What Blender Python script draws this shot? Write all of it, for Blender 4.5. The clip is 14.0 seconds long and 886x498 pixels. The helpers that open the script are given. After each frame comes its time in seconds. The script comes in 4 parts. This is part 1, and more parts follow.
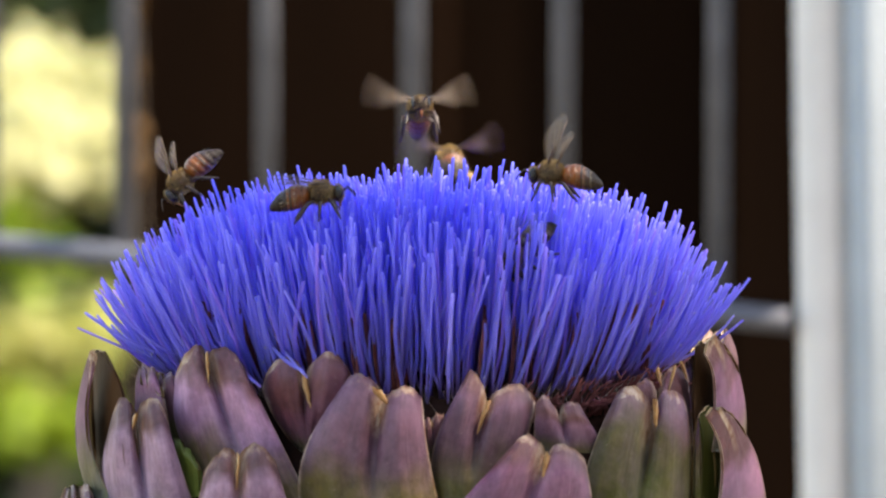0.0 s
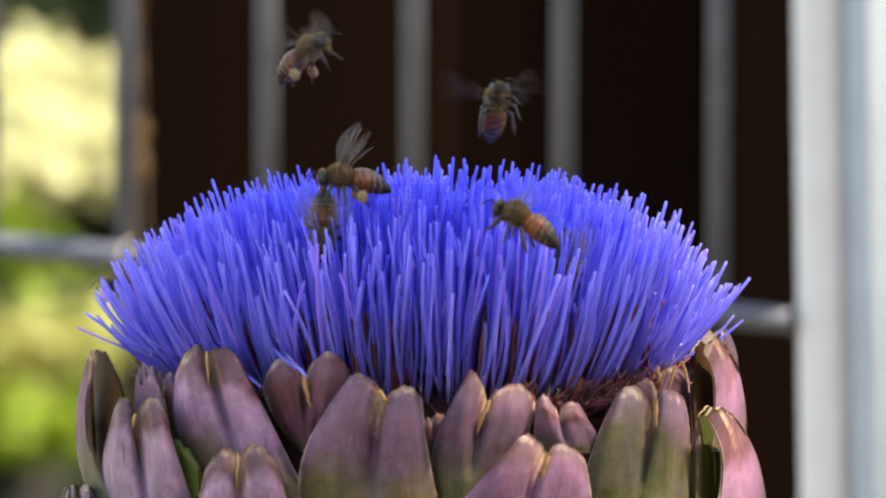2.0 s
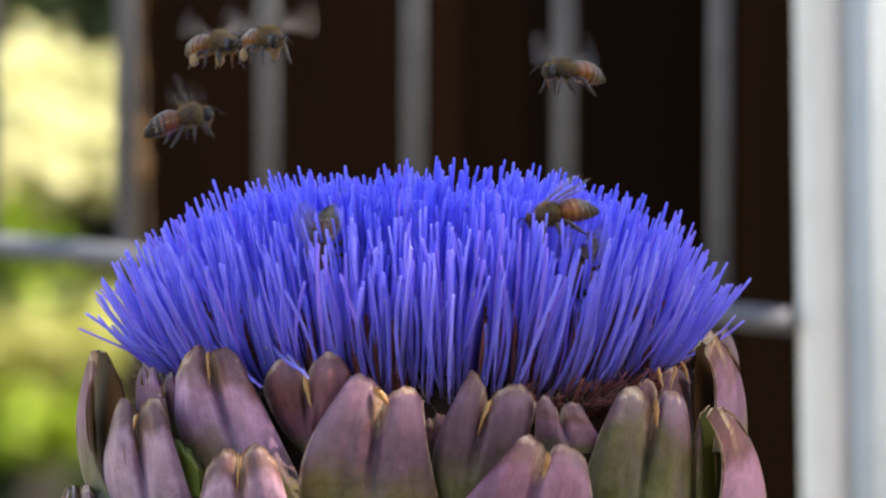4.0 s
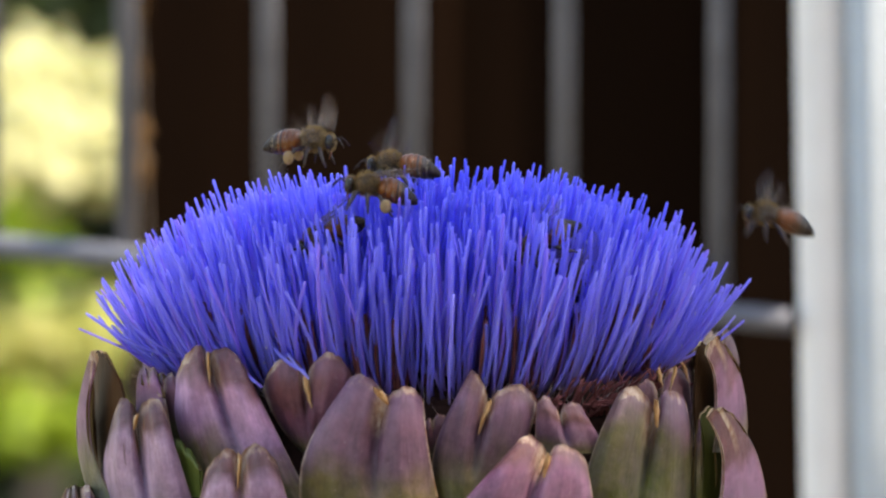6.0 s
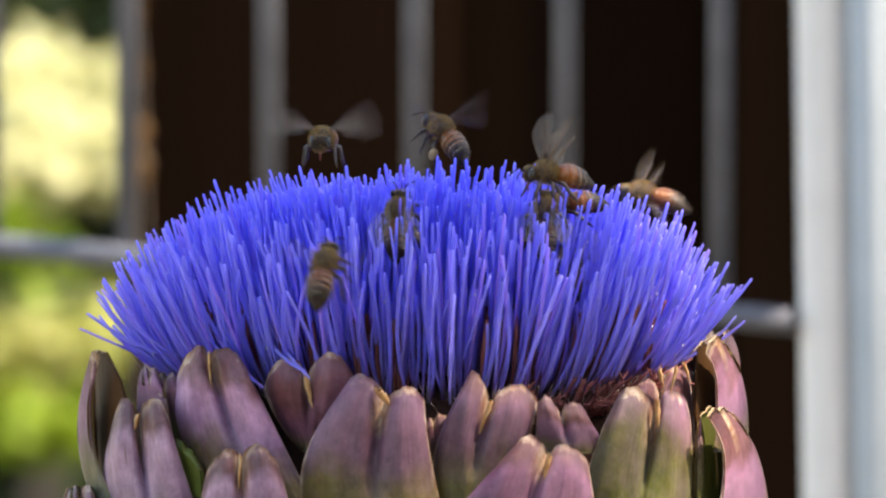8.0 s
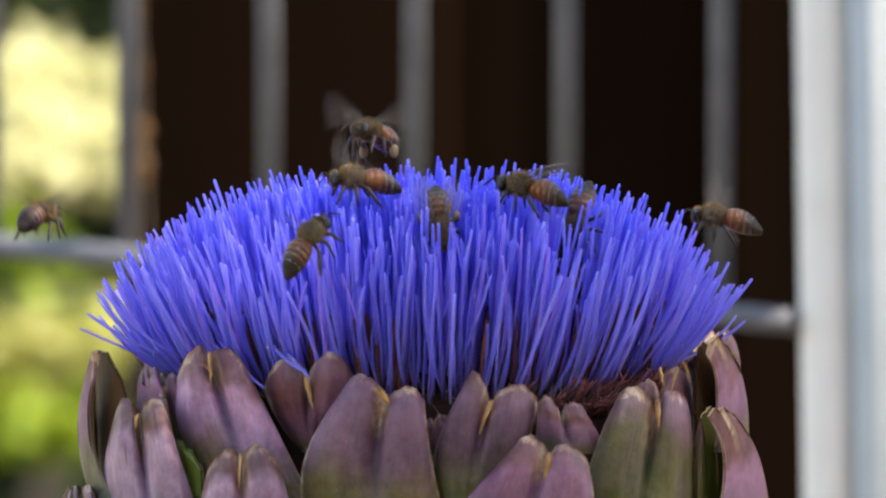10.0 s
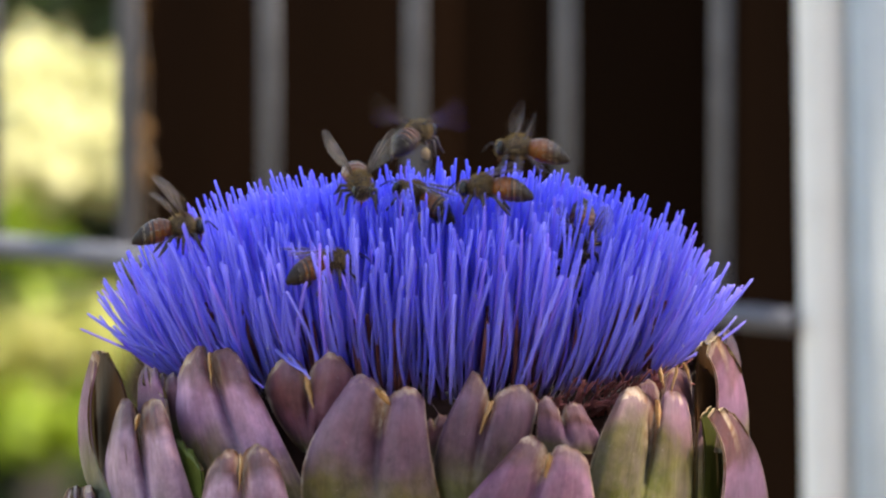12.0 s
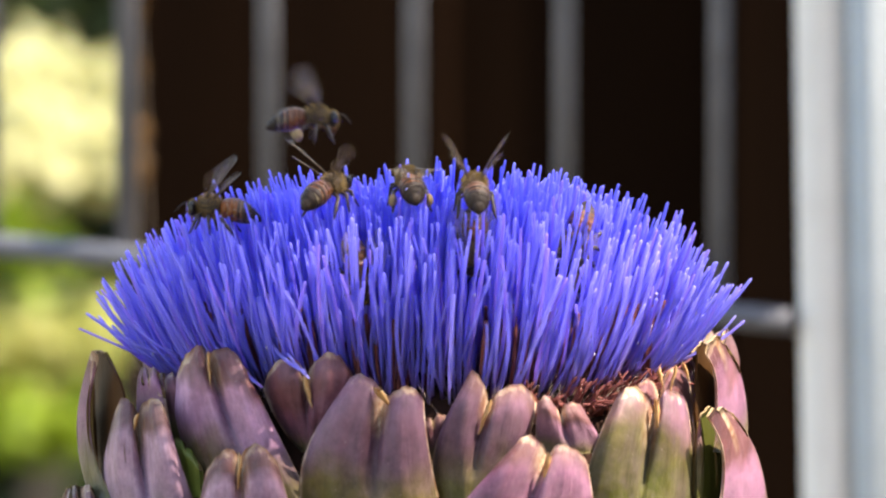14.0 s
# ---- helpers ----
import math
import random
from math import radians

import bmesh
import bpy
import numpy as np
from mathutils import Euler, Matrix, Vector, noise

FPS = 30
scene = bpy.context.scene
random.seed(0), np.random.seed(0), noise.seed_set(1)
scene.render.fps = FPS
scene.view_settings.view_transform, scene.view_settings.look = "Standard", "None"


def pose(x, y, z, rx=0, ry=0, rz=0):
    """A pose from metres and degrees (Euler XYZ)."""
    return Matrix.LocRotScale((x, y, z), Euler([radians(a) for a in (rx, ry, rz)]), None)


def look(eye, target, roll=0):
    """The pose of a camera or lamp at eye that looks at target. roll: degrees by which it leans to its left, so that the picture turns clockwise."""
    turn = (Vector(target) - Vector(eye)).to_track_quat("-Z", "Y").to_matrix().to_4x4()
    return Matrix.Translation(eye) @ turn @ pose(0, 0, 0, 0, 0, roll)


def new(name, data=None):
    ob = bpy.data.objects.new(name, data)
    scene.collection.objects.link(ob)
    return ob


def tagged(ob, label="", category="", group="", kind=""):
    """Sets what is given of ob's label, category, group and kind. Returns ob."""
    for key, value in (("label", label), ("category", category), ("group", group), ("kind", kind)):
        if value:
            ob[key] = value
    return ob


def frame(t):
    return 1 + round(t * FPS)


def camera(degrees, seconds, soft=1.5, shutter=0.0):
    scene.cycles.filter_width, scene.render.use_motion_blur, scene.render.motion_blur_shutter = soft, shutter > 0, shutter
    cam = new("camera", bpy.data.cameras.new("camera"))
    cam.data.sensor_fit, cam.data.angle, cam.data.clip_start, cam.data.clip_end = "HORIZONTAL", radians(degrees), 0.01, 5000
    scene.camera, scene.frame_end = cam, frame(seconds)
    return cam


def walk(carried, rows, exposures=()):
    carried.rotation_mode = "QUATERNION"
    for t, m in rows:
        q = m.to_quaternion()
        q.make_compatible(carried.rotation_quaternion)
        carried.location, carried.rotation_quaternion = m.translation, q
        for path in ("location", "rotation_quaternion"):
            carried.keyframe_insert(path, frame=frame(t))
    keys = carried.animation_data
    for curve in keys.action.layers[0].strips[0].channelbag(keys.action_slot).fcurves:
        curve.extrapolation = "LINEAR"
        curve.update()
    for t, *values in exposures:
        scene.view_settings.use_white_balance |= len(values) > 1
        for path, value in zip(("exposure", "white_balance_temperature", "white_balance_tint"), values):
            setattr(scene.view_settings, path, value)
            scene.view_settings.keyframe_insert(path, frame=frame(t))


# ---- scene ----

# The flower head stands at x = y = 0; its widest level is at z = HEAD. The camera looks along +y, seven degrees down.
HEAD = 1.0
PITCH = radians(7)
AIM = Vector((0.0044, 0.0, HEAD + 0.0080))
REACH = 1.282
EYE = AIM + Vector((0, -math.cos(PITCH), math.sin(PITCH))) * REACH

cam = camera(7.0, 14.0, soft=2.3, shutter=0.5)
cam.data.dof.use_dof = True
cam.data.dof.focus_distance = REACH - 0.022
cam.data.dof.aperture_fstop = 31


def aim(dx, dz):
    """The camera's pose, aimed dx to the right and dz up in millimetres at the flower."""
    return look(EYE, AIM + Vector((dx / 1000, 0, dz / 1000)))


walk(cam, [(0, aim(0.25, 0)), (0.5, aim(0.1, 0.0)), (1.5, aim(0.05, 0.05)), (2.0, aim(0.25, -0.02)), (2.5, aim(0.2, 0.1)),
           (3.0, aim(0.25, -0.5)), (3.3, aim(0.1, 0)), (5.5, aim(0.1, 0.1)), (6.5, aim(0, 0.1)), (8.0, aim(-0.1, 0.1)), (10.5, aim(-0.2, 0.1)),
           (11.0, aim(-0.25, 0.15)), (12.0, aim(-0.2, 0.15)), (13.0, aim(-0.2, 0.1)), (14.0, aim(0, 0.1))],
     exposures=[(0, 2.20, 7400, 10), (14, 2.20, 7400, 10)])

# ---- light ----
SUN_UP, SUN_TURN = radians(60), radians(104)   # height over the horizon; turn from +y towards +x
world = bpy.data.worlds.new("sky")
scene.world = world
world.use_nodes = True
sky = world.node_tree.nodes.new("ShaderNodeTexSky")
sky.sky_type, sky.sun_disc = "NISHITA", False
sky.sun_elevation, sky.sun_rotation = SUN_UP, SUN_TURN
world.node_tree.links.new(sky.outputs[0], world.node_tree.nodes["Background"].inputs[0])
world.node_tree.nodes["Background"].inputs[1].default_value = 0.13
sun = new("sun", bpy.data.lights.new("sun", "SUN"))
sun.data.energy, sun.data.angle, sun.data.color = 4.2, radians(0.6), (1.0, 0.95, 0.87)
toward = Vector((math.sin(SUN_TURN) * math.cos(SUN_UP), math.cos(SUN_TURN) * math.cos(SUN_UP), math.sin(SUN_UP)))
sun.matrix_world = look(toward * 20, (0, 0, 0))


# ---- materials ----
def material(name, rough=0.6, metal=0.0):
    m = bpy.data.materials.new(name)
    m.use_nodes = True
    b = m.node_tree.nodes["Principled BSDF"]
    b.inputs["Roughness"].default_value, b.inputs["Metallic"].default_value = rough, metal
    return m, m.node_tree, b


def node(nt, kind, **values):
    n = nt.nodes.new(kind)
    for key, value in values.items():
        if key in n.inputs:
            n.inputs[key].default_value = value
        else:
            setattr(n, key, value)
    return n


def noise_tex(nt, scale, detail=4.0, rough=0.6, stretch=(1, 1, 1), coords="Object"):
    tc = node(nt, "ShaderNodeTexCoord")
    mp = node(nt, "ShaderNodeMapping")
    mp.inputs["Scale"].default_value = stretch
    nt.links.new(tc.outputs[coords], mp.inputs[0])
    n = node(nt, "ShaderNodeTexNoise", Scale=scale, Detail=detail, Roughness=rough)
    nt.links.new(mp.outputs[0], n.inputs["Vector"])
    return n.outputs["Fac"]


def ramp(nt, fac, *stops):
    r = node(nt, "ShaderNodeValToRGB")
    while len(r.color_ramp.elements) < len(stops):
        r.color_ramp.elements.new(0.5)
    for e, (p, c) in zip(r.color_ramp.elements, stops):
        e.position, e.color = p, (*c, 1)
    nt.links.new(fac, r.inputs[0])
    return r.outputs[0]


def mix(nt, fac, a, b, blend="MIX"):
    n = node(nt, "ShaderNodeMix", data_type="RGBA", blend_type=blend)
    for value, socket in ((fac, n.inputs[0]), (a, n.inputs[6]), (b, n.inputs[7])):
        if isinstance(value, bpy.types.NodeSocket):
            nt.links.new(value, socket)
        else:
            socket.default_value = value if isinstance(value, float) else (*value, 1)
    return n.outputs[2]


def bump(nt, b, fac, strength, distance):
    n = node(nt, "ShaderNodeBump", Strength=strength, Distance=distance)
    nt.links.new(fac, n.inputs["Height"])
    nt.links.new(n.outputs[0], b.inputs["Normal"])


def along(nt):
    """How far along its piece a point lies, 0 at the foot to 1 at the tip, from the UV map."""
    uv = node(nt, "ShaderNodeUVMap")
    sep = node(nt, "ShaderNodeSeparateXYZ")
    nt.links.new(uv.outputs[0], sep.inputs[0])
    return sep.outputs[1], sep.outputs[0]


def thin(nt, b, colour, share):
    """Lets part of the light through a thin piece."""
    t = node(nt, "ShaderNodeBsdfTranslucent")
    nt.links.new(colour, t.inputs[0])
    s = node(nt, "ShaderNodeMixShader")
    s.inputs[0].default_value = share
    nt.links.new(b.outputs[0], s.inputs[1])
    nt.links.new(t.outputs[0], s.inputs[2])
    nt.links.new(s.outputs[0], nt.nodes["Material Output"].inputs[0])


def floret_material():
    m, nt, b = material("floret_blue", 0.6)
    v, u = along(nt)
    info, geo = node(nt, "ShaderNodeObjectInfo"), node(nt, "ShaderNodeNewGeometry")
    add = node(nt, "ShaderNodeMath", operation="ADD")
    nt.links.new(info.outputs["Random"], add.inputs[0])
    nt.links.new(geo.outputs["Random Per Island"], add.inputs[1])
    fr = node(nt, "ShaderNodeMath", operation="FRACT")
    nt.links.new(add.outputs[0], fr.inputs[0])
    base = ramp(nt, v, (0.0, (0.30, 0.07, 0.15)), (0.12, (0.34, 0.19, 0.55)), (0.30, (0.248, 0.240, 0.89)),
                (0.80, (0.260, 0.272, 0.92)), (0.92, (0.325, 0.335, 0.94)), (1.0, (0.48, 0.48, 0.96)))
    # paler to the rim: light through the thin outer rows put into colour
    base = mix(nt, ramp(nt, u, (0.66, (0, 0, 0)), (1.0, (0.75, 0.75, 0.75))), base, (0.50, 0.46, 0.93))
    vary = ramp(nt, fr.outputs[0], (0.0, (1.14, 0.84, 0.94)), (0.22, (0.90, 0.90, 0.98)), (0.6, (1.0, 1.01, 1.0)), (0.9, (1.10, 1.09, 1.01)), (1.0, (1.30, 1.28, 1.02)))
    col = mix(nt, 1.0, base, vary, "MULTIPLY")
    grain = noise_tex(nt, 900, 3)
    col = mix(nt, 0.25, col, ramp(nt, grain, (0.3, (0.6, 0.6, 0.85)), (0.7, (1.3, 1.2, 1.05))), "MULTIPLY")
    nt.links.new(col, b.inputs["Base Color"])
    b.inputs["Sheen Weight"].default_value = 0.08
    b.inputs["Specular IOR Level"].default_value = 0.22
    bump(nt, b, grain, 0.3, 0.0002)
    thin(nt, b, mix(nt, 0.12, col, (0.9, 0.88, 1.0)), 0.74)
    return m


def bract_material(name, shift_down, blush):
    m, nt, b = material(name, 0.5)
    v, u = along(nt)
    info = node(nt, "ShaderNodeObjectInfo")
    big = noise_tex(nt, 45, 3)
    fine = noise_tex(nt, 420, 6, 0.7)
    # lengthwise ribs follow the UV map
    uv = node(nt, "ShaderNodeUVMap")
    mp = node(nt, "ShaderNodeMapping")
    mp.inputs["Scale"].default_value = (22, 1.3, 1)
    nt.links.new(uv.outputs[0], mp.inputs[0])
    ribs = node(nt, "ShaderNodeTexNoise", Scale=1.0, Detail=5.0, Roughness=0.68, Distortion=0.5)
    nt.links.new(mp.outputs[0], ribs.inputs["Vector"])
    shift = node(nt, "ShaderNodeMath", operation="MULTIPLY_ADD")
    nt.links.new(big, shift.inputs[0])
    shift.inputs[1].default_value = 1.15
    shift.inputs[2].default_value = shift_down
    where = node(nt, "ShaderNodeMath", operation="ADD")
    nt.links.new(v, where.inputs[0])
    nt.links.new(shift.outputs[0], where.inputs[1])
    body = ramp(nt, where.outputs[0], (0.05, (0.062, 0.075, 0.008)), (0.34, (0.096, 0.088, 0.024)), (0.62, (0.6 * blush[0] + 0.03, 0.6 * blush[1] + 0.02, 0.7 * blush[2] + 0.01)),
                (0.85, blush), (1.0, (0.14, 0.06, 0.055)))
    body = mix(nt, 0.30, body, ramp(nt, ribs.outputs["Fac"], (0.32, (0.50, 0.42, 0.46)), (0.68, (1.45, 1.4, 1.4))), "MULTIPLY")
    blotch = noise_tex(nt, 130, 5, 0.7, (1, 1, 0.45))
    body = mix(nt, 0.8, body, ramp(nt, blotch, (0.36, (0.50, 0.42, 0.50)), (0.56, (1.0, 1.0, 1.0)), (0.72, (1.25, 1.15, 1.2))), "MULTIPLY")
    body = mix(nt, 0.55, body, ramp(nt, fine, (0.34, (0.62, 0.58, 0.62)), (0.66, (1.35, 1.3, 1.3))), "MULTIPLY")
    bloom = ramp(nt, noise_tex(nt, 110, 5, 0.75), (0.42, (0, 0, 0)), (0.75, (0.24, 0.24, 0.24)))
    body = mix(nt, bloom, body, (0.34, 0.24, 0.28))
    specks = ramp(nt, noise_tex(nt, 1500, 2), (0.70, (0, 0, 0)), (0.80, (0.7, 0.7, 0.7)))
    body = mix(nt, specks, body, (0.34, 0.28, 0.26))
    tint = ramp(nt, info.outputs["Random"], (0.0, (0.96, 0.99, 0.96)), (1.0, (1.10, 0.93, 1.05)))
    body = mix(nt, 1.0, body, tint, "MULTIPLY")
    # the torn, dried rim along the tip and down the cleft
    rag = node(nt, "ShaderNodeMath", operation="MULTIPLY_ADD")
    nt.links.new(fine, rag.inputs[0])
    rag.inputs[1].default_value = 0.09
    nt.links.new(v, rag.inputs[2])
    rim = ramp(nt, rag.outputs[0], (0.995, (0, 0, 0)), (1.032, (0.85, 0.85, 0.85)))
    rim = mix(nt, 1.0, rim, ramp(nt, blotch, (0.46, (0, 0, 0)), (0.60, (1, 1, 1))), "MULTIPLY")
    off = node(nt, "ShaderNodeMath", operation="ABSOLUTE")
    mid = node(nt, "ShaderNodeMath", operation="SUBTRACT")
    mid.inputs[1].default_value = 0.5
    nt.links.new(u, mid.inputs[0])
    nt.links.new(mid.outputs[0], off.inputs[0])
    cleft = ramp(nt, off.outputs[0], (0.0, (1, 1, 1)), (0.06, (0.6, 0.6, 0.6)), (0.11, (0, 0, 0)))
    high = ramp(nt, rag.outputs[0], (0.76, (0, 0, 0)), (0.95, (1, 1, 1)))
    torn = mix(nt, 1.0, cleft, high, "MULTIPLY")
    torn = mix(nt, 1.0, torn, rim, "SCREEN")
    hem = node(nt, "ShaderNodeMath", operation="MULTIPLY_ADD")
    nt.links.new(fine, hem.inputs[0])
    hem.inputs[1].default_value = 0.03
    nt.links.new(off.outputs[0], hem.inputs[2])
    torn = mix(nt, 1.0, torn, ramp(nt, hem.outputs[0], (0.494, (0, 0, 0)), (0.508, (0.6, 0.6, 0.6))), "SCREEN")
    body = mix(nt, torn, body, ramp(nt, fine, (0.38, (0.26, 0.11, 0.04)), (0.62, (0.55, 0.42, 0.30))))
    nt.links.new(body, b.inputs["Base Color"])
    relief = node(nt, "ShaderNodeMath", operation="MULTIPLY_ADD")
    nt.links.new(fine, relief.inputs[0])
    relief.inputs[1].default_value = 0.6
    nt.links.new(ribs.outputs["Fac"], relief.inputs[2])
    bump(nt, b, relief.outputs[0], 0.55, 0.0005)
    b.inputs["Specular IOR Level"].default_value = 0.28
    return m


def plain(name, stops, scale, rough=0.6, metal=0.0, stretch=(1, 1, 1), relief=0.3, depth=0.001, through_light=0.0):
    m, nt, b = material(name, rough, metal)
    fac = noise_tex(nt, scale, 6, 0.65, stretch)
    col = ramp(nt, fac, *stops)
    nt.links.new(col, b.inputs["Base Color"])
    bump(nt, b, fac, relief, depth)
    if through_light:
        thin(nt, b, col, through_light)
    return m


def leaf_material(name, dark, light, share=0.45):
    m, nt, b = material(name, 0.5)
    geo = node(nt, "ShaderNodeNewGeometry")
    col = ramp(nt, geo.outputs["Random Per Island"], (0.0, dark), (1.0, light))
    grain = ramp(nt, noise_tex(nt, 60, 4), (0.3, (0.8, 0.8, 0.8)), (0.7, (1.15, 1.15, 1.1)))
    col = mix(nt, 1.0, col, grain, "MULTIPLY")
    nt.links.new(col, b.inputs["Base Color"])
    b.inputs["Specular IOR Level"].default_value = 0.15
    thin(nt, b, col, share)
    return m


FLORET = floret_material()
BRACT = bract_material("bract_skin", -0.44, (0.240, 0.110, 0.175))
# lighter and darker copies of bract_skin: light from the left put into colour
BRACT_LIT = bract_material("bract_skin_lit", -0.48, (0.43, 0.265, 0.345))
BRACT_DIM = bract_material("bract_skin_dim", -0.50, (0.172, 0.083, 0.124))
SAGE = bract_material("bract_skin_sage", -0.64, (0.146, 0.086, 0.110))
PINK = bract_material("bract_skin_pink", -0.42, (0.272, 0.144, 0.204))
GREENER = bract_material("bract_skin_green", -1.0, (0.288, 0.144, 0.186))
RUDDY = bract_material("bract_skin_ruddy", -0.35, (0.175, 0.070, 0.086))
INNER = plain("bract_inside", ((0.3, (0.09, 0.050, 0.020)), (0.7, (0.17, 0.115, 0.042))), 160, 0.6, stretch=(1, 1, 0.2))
# darker versions of bract_inside: the shade in the hollows is in their colour
INNER_SHADED = plain("bract_inside_shaded", ((0.3, (0.030, 0.013, 0.005)), (0.7, (0.075, 0.034, 0.012))), 160, 0.6, stretch=(1, 1, 0.2))
GREEN_SHADED = plain("bract_green_shaded", ((0.3, (0.040, 0.042, 0.008)), (0.7, (0.095, 0.095, 0.020))), 160, 0.6, stretch=(1, 1, 0.2))
TORN = plain("torn_edge", ((0.3, (0.26, 0.15, 0.06)), (0.7, (0.46, 0.34, 0.20))), 600, 0.8)
DRIED = plain("dried_strip", ((0.3, (0.30, 0.12, 0.035)), (0.55, (0.48, 0.27, 0.11)), (0.75, (0.62, 0.48, 0.32))), 420, 0.8, relief=0.5, depth=0.0004)
# core colour darkened for the shade in the gaps between bracts
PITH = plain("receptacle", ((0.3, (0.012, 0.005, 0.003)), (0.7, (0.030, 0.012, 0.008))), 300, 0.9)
for skin in (INNER, INNER_SHADED, GREEN_SHADED, PITH):
    skin.node_tree.nodes["Principled BSDF"].inputs["Specular IOR Level"].default_value = 0.1
YOUNG = plain("young_bract", ((0.3, (0.075, 0.095, 0.012)), (0.7, (0.15, 0.175, 0.03))), 150, 0.5)
WITHERED = plain("withered", ((0.3, (0.10, 0.02, 0.02)), (0.7, (0.34, 0.10, 0.09))), 250, 0.8, through_light=0.3)
FLECK = plain("white_fleck", ((0.3, (0.50, 0.46, 0.60)), (0.7, (0.70, 0.66, 0.78))), 300, 0.6)
PAPPUS = plain("pappus", ((0.3, (0.35, 0.24, 0.20)), (0.7, (0.6, 0.5, 0.45))), 300, 0.8)
STEM = plain("stem_green", ((0.3, (0.10, 0.14, 0.05)), (0.7, (0.20, 0.24, 0.10))), 120, 0.7, stretch=(1, 1, 0.2))
WIRE = plain("galvanised_wire", ((0.3, (0.100, 0.100, 0.116)), (0.7, (0.140, 0.140, 0.160))), 90, 0.55, 0.35)
POST = plain("galvanised_post", ((0.3, (0.36, 0.385, 0.40)), (0.7, (0.44, 0.465, 0.48))), 35, 0.6, 0.1, relief=0.1)
TUBE = plain("white_tube", ((0.3, (0.70, 0.65, 0.595)), (0.7, (0.78, 0.73, 0.67))), 40, 0.9, relief=0.1)
TUBE.node_tree.nodes["Principled BSDF"].inputs["Specular IOR Level"].default_value = 0.12
# brown stain, taken near black to carry the fence's shade as well
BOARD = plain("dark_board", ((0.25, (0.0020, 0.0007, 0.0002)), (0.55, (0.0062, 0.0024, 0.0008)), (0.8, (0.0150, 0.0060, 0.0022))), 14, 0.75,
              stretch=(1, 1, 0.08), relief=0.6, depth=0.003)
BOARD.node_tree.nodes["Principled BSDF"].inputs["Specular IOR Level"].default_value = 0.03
# for the unseen wall added to dim the sky light
DARK_WALL = plain("sky_block", ((0.3, (0.035, 0.028, 0.022)), (0.7, (0.065, 0.052, 0.040))), 8, 0.9, stretch=(1, 1, 0.1), relief=0.4)
SOIL = plain("soil", ((0.3, (0.06, 0.045, 0.03)), (0.6, (0.12, 0.10, 0.06)), (0.8, (0.10, 0.13, 0.05))), 6, 0.95, relief=0.8, depth=0.02)
BARK = plain("bark", ((0.3, (0.05, 0.035, 0.025)), (0.7, (0.14, 0.10, 0.07))), 30, 0.9, stretch=(1, 1, 0.2))
YELLOW_LEAF = leaf_material("yellow_leaf", (0.46, 0.44, 0.20), (0.60, 0.59, 0.36), 0.5)
HEDGE_LEAF = leaf_material("hedge_leaf", (0.02, 0.035, 0.008), (0.06, 0.085, 0.02), 0.2)
LIME_LEAF = leaf_material("lime_leaf", (0.36, 0.38, 0.08), (0.66, 0.65, 0.26), 0.5)
TAN_LEAF = leaf_material("tan_leaf", (0.09, 0.045, 0.016), (0.20, 0.11, 0.045), 0.3)
GREEN_LEAF = leaf_material("green_leaf", (0.07, 0.11, 0.006), (0.22, 0.30, 0.02), 0.45)
# darker copy of hedge_leaf: the shade behind the shrubs is in its colour
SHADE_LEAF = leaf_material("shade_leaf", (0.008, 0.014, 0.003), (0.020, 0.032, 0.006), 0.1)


# ---- mesh helpers ----
def mesh_from(name, verts, faces, mats, uv=None, index=None, smooth=True):
    me = bpy.data.meshes.new(name)
    me.from_pydata([tuple(v) for v in verts], [], faces)
    for m in mats:
        me.materials.append(m)
    if uv is not None:
        layer = me.uv_layers.new(name="UVMap")
        loops = np.empty(len(me.loops), dtype=np.int32)
        me.loops.foreach_get("vertex_index", loops)
        layer.data.foreach_set("uv", np.asarray(uv, dtype=np.float32)[loops].ravel())
    if index is not None:
        me.polygons.foreach_set("material_index", index)
    me.polygons.foreach_set("use_smooth", [smooth] * len(me.polygons))
    me.update()
    return me


def child(name, me, parent, label="", m=None):
    ob = new(name, me)
    ob.parent = parent
    if m is not None:
        ob.matrix_basis = m
    return tagged(ob, label) if label else ob


def part(name, bm, mat, parent, label="", smooth=True):
    me = bpy.data.meshes.new(name)
    bm.to_mesh(me)
    bm.free()
    me.materials.append(mat)
    me.polygons.foreach_set("use_smooth", [smooth] * len(me.polygons))
    return child(name, me, parent, label)


def empty(name, m, label, category, group="", kind=""):
    ob = new(name)
    ob.empty_display_size = 0.01
    ob.matrix_basis = m
    return tagged(ob, label, category, group, kind)


def tube(points, radii, sides=6, cap=True):
    """Verts, faces and length fractions of a round tube through the points."""
    pts = [Vector(p) for p in points]
    verts, faces, far = [], [], []
    side = None
    for i, p in enumerate(pts):
        d = (pts[min(i + 1, len(pts) - 1)] - pts[max(i - 1, 0)]).normalized()
        if side is None:
            side = d.orthogonal().normalized()
        side = (side - d * side.dot(d)).normalized()
        other = d.cross(side)
        for k in range(sides):
            a = 2 * math.pi * k / sides
            verts.append(p + (side * math.cos(a) + other * math.sin(a)) * radii[i])
            far.append(i / (len(pts) - 1))
    for i in range(len(pts) - 1):
        for k in range(sides):
            a, b = i * sides + k, i * sides + (k + 1) % sides
            faces.append((a, b, b + sides, a + sides))
    if cap:
        faces.append(tuple(range(sides - 1, -1, -1)))
        faces.append(tuple(range((len(pts) - 1) * sides, len(pts) * sides)))
    return verts, faces, far


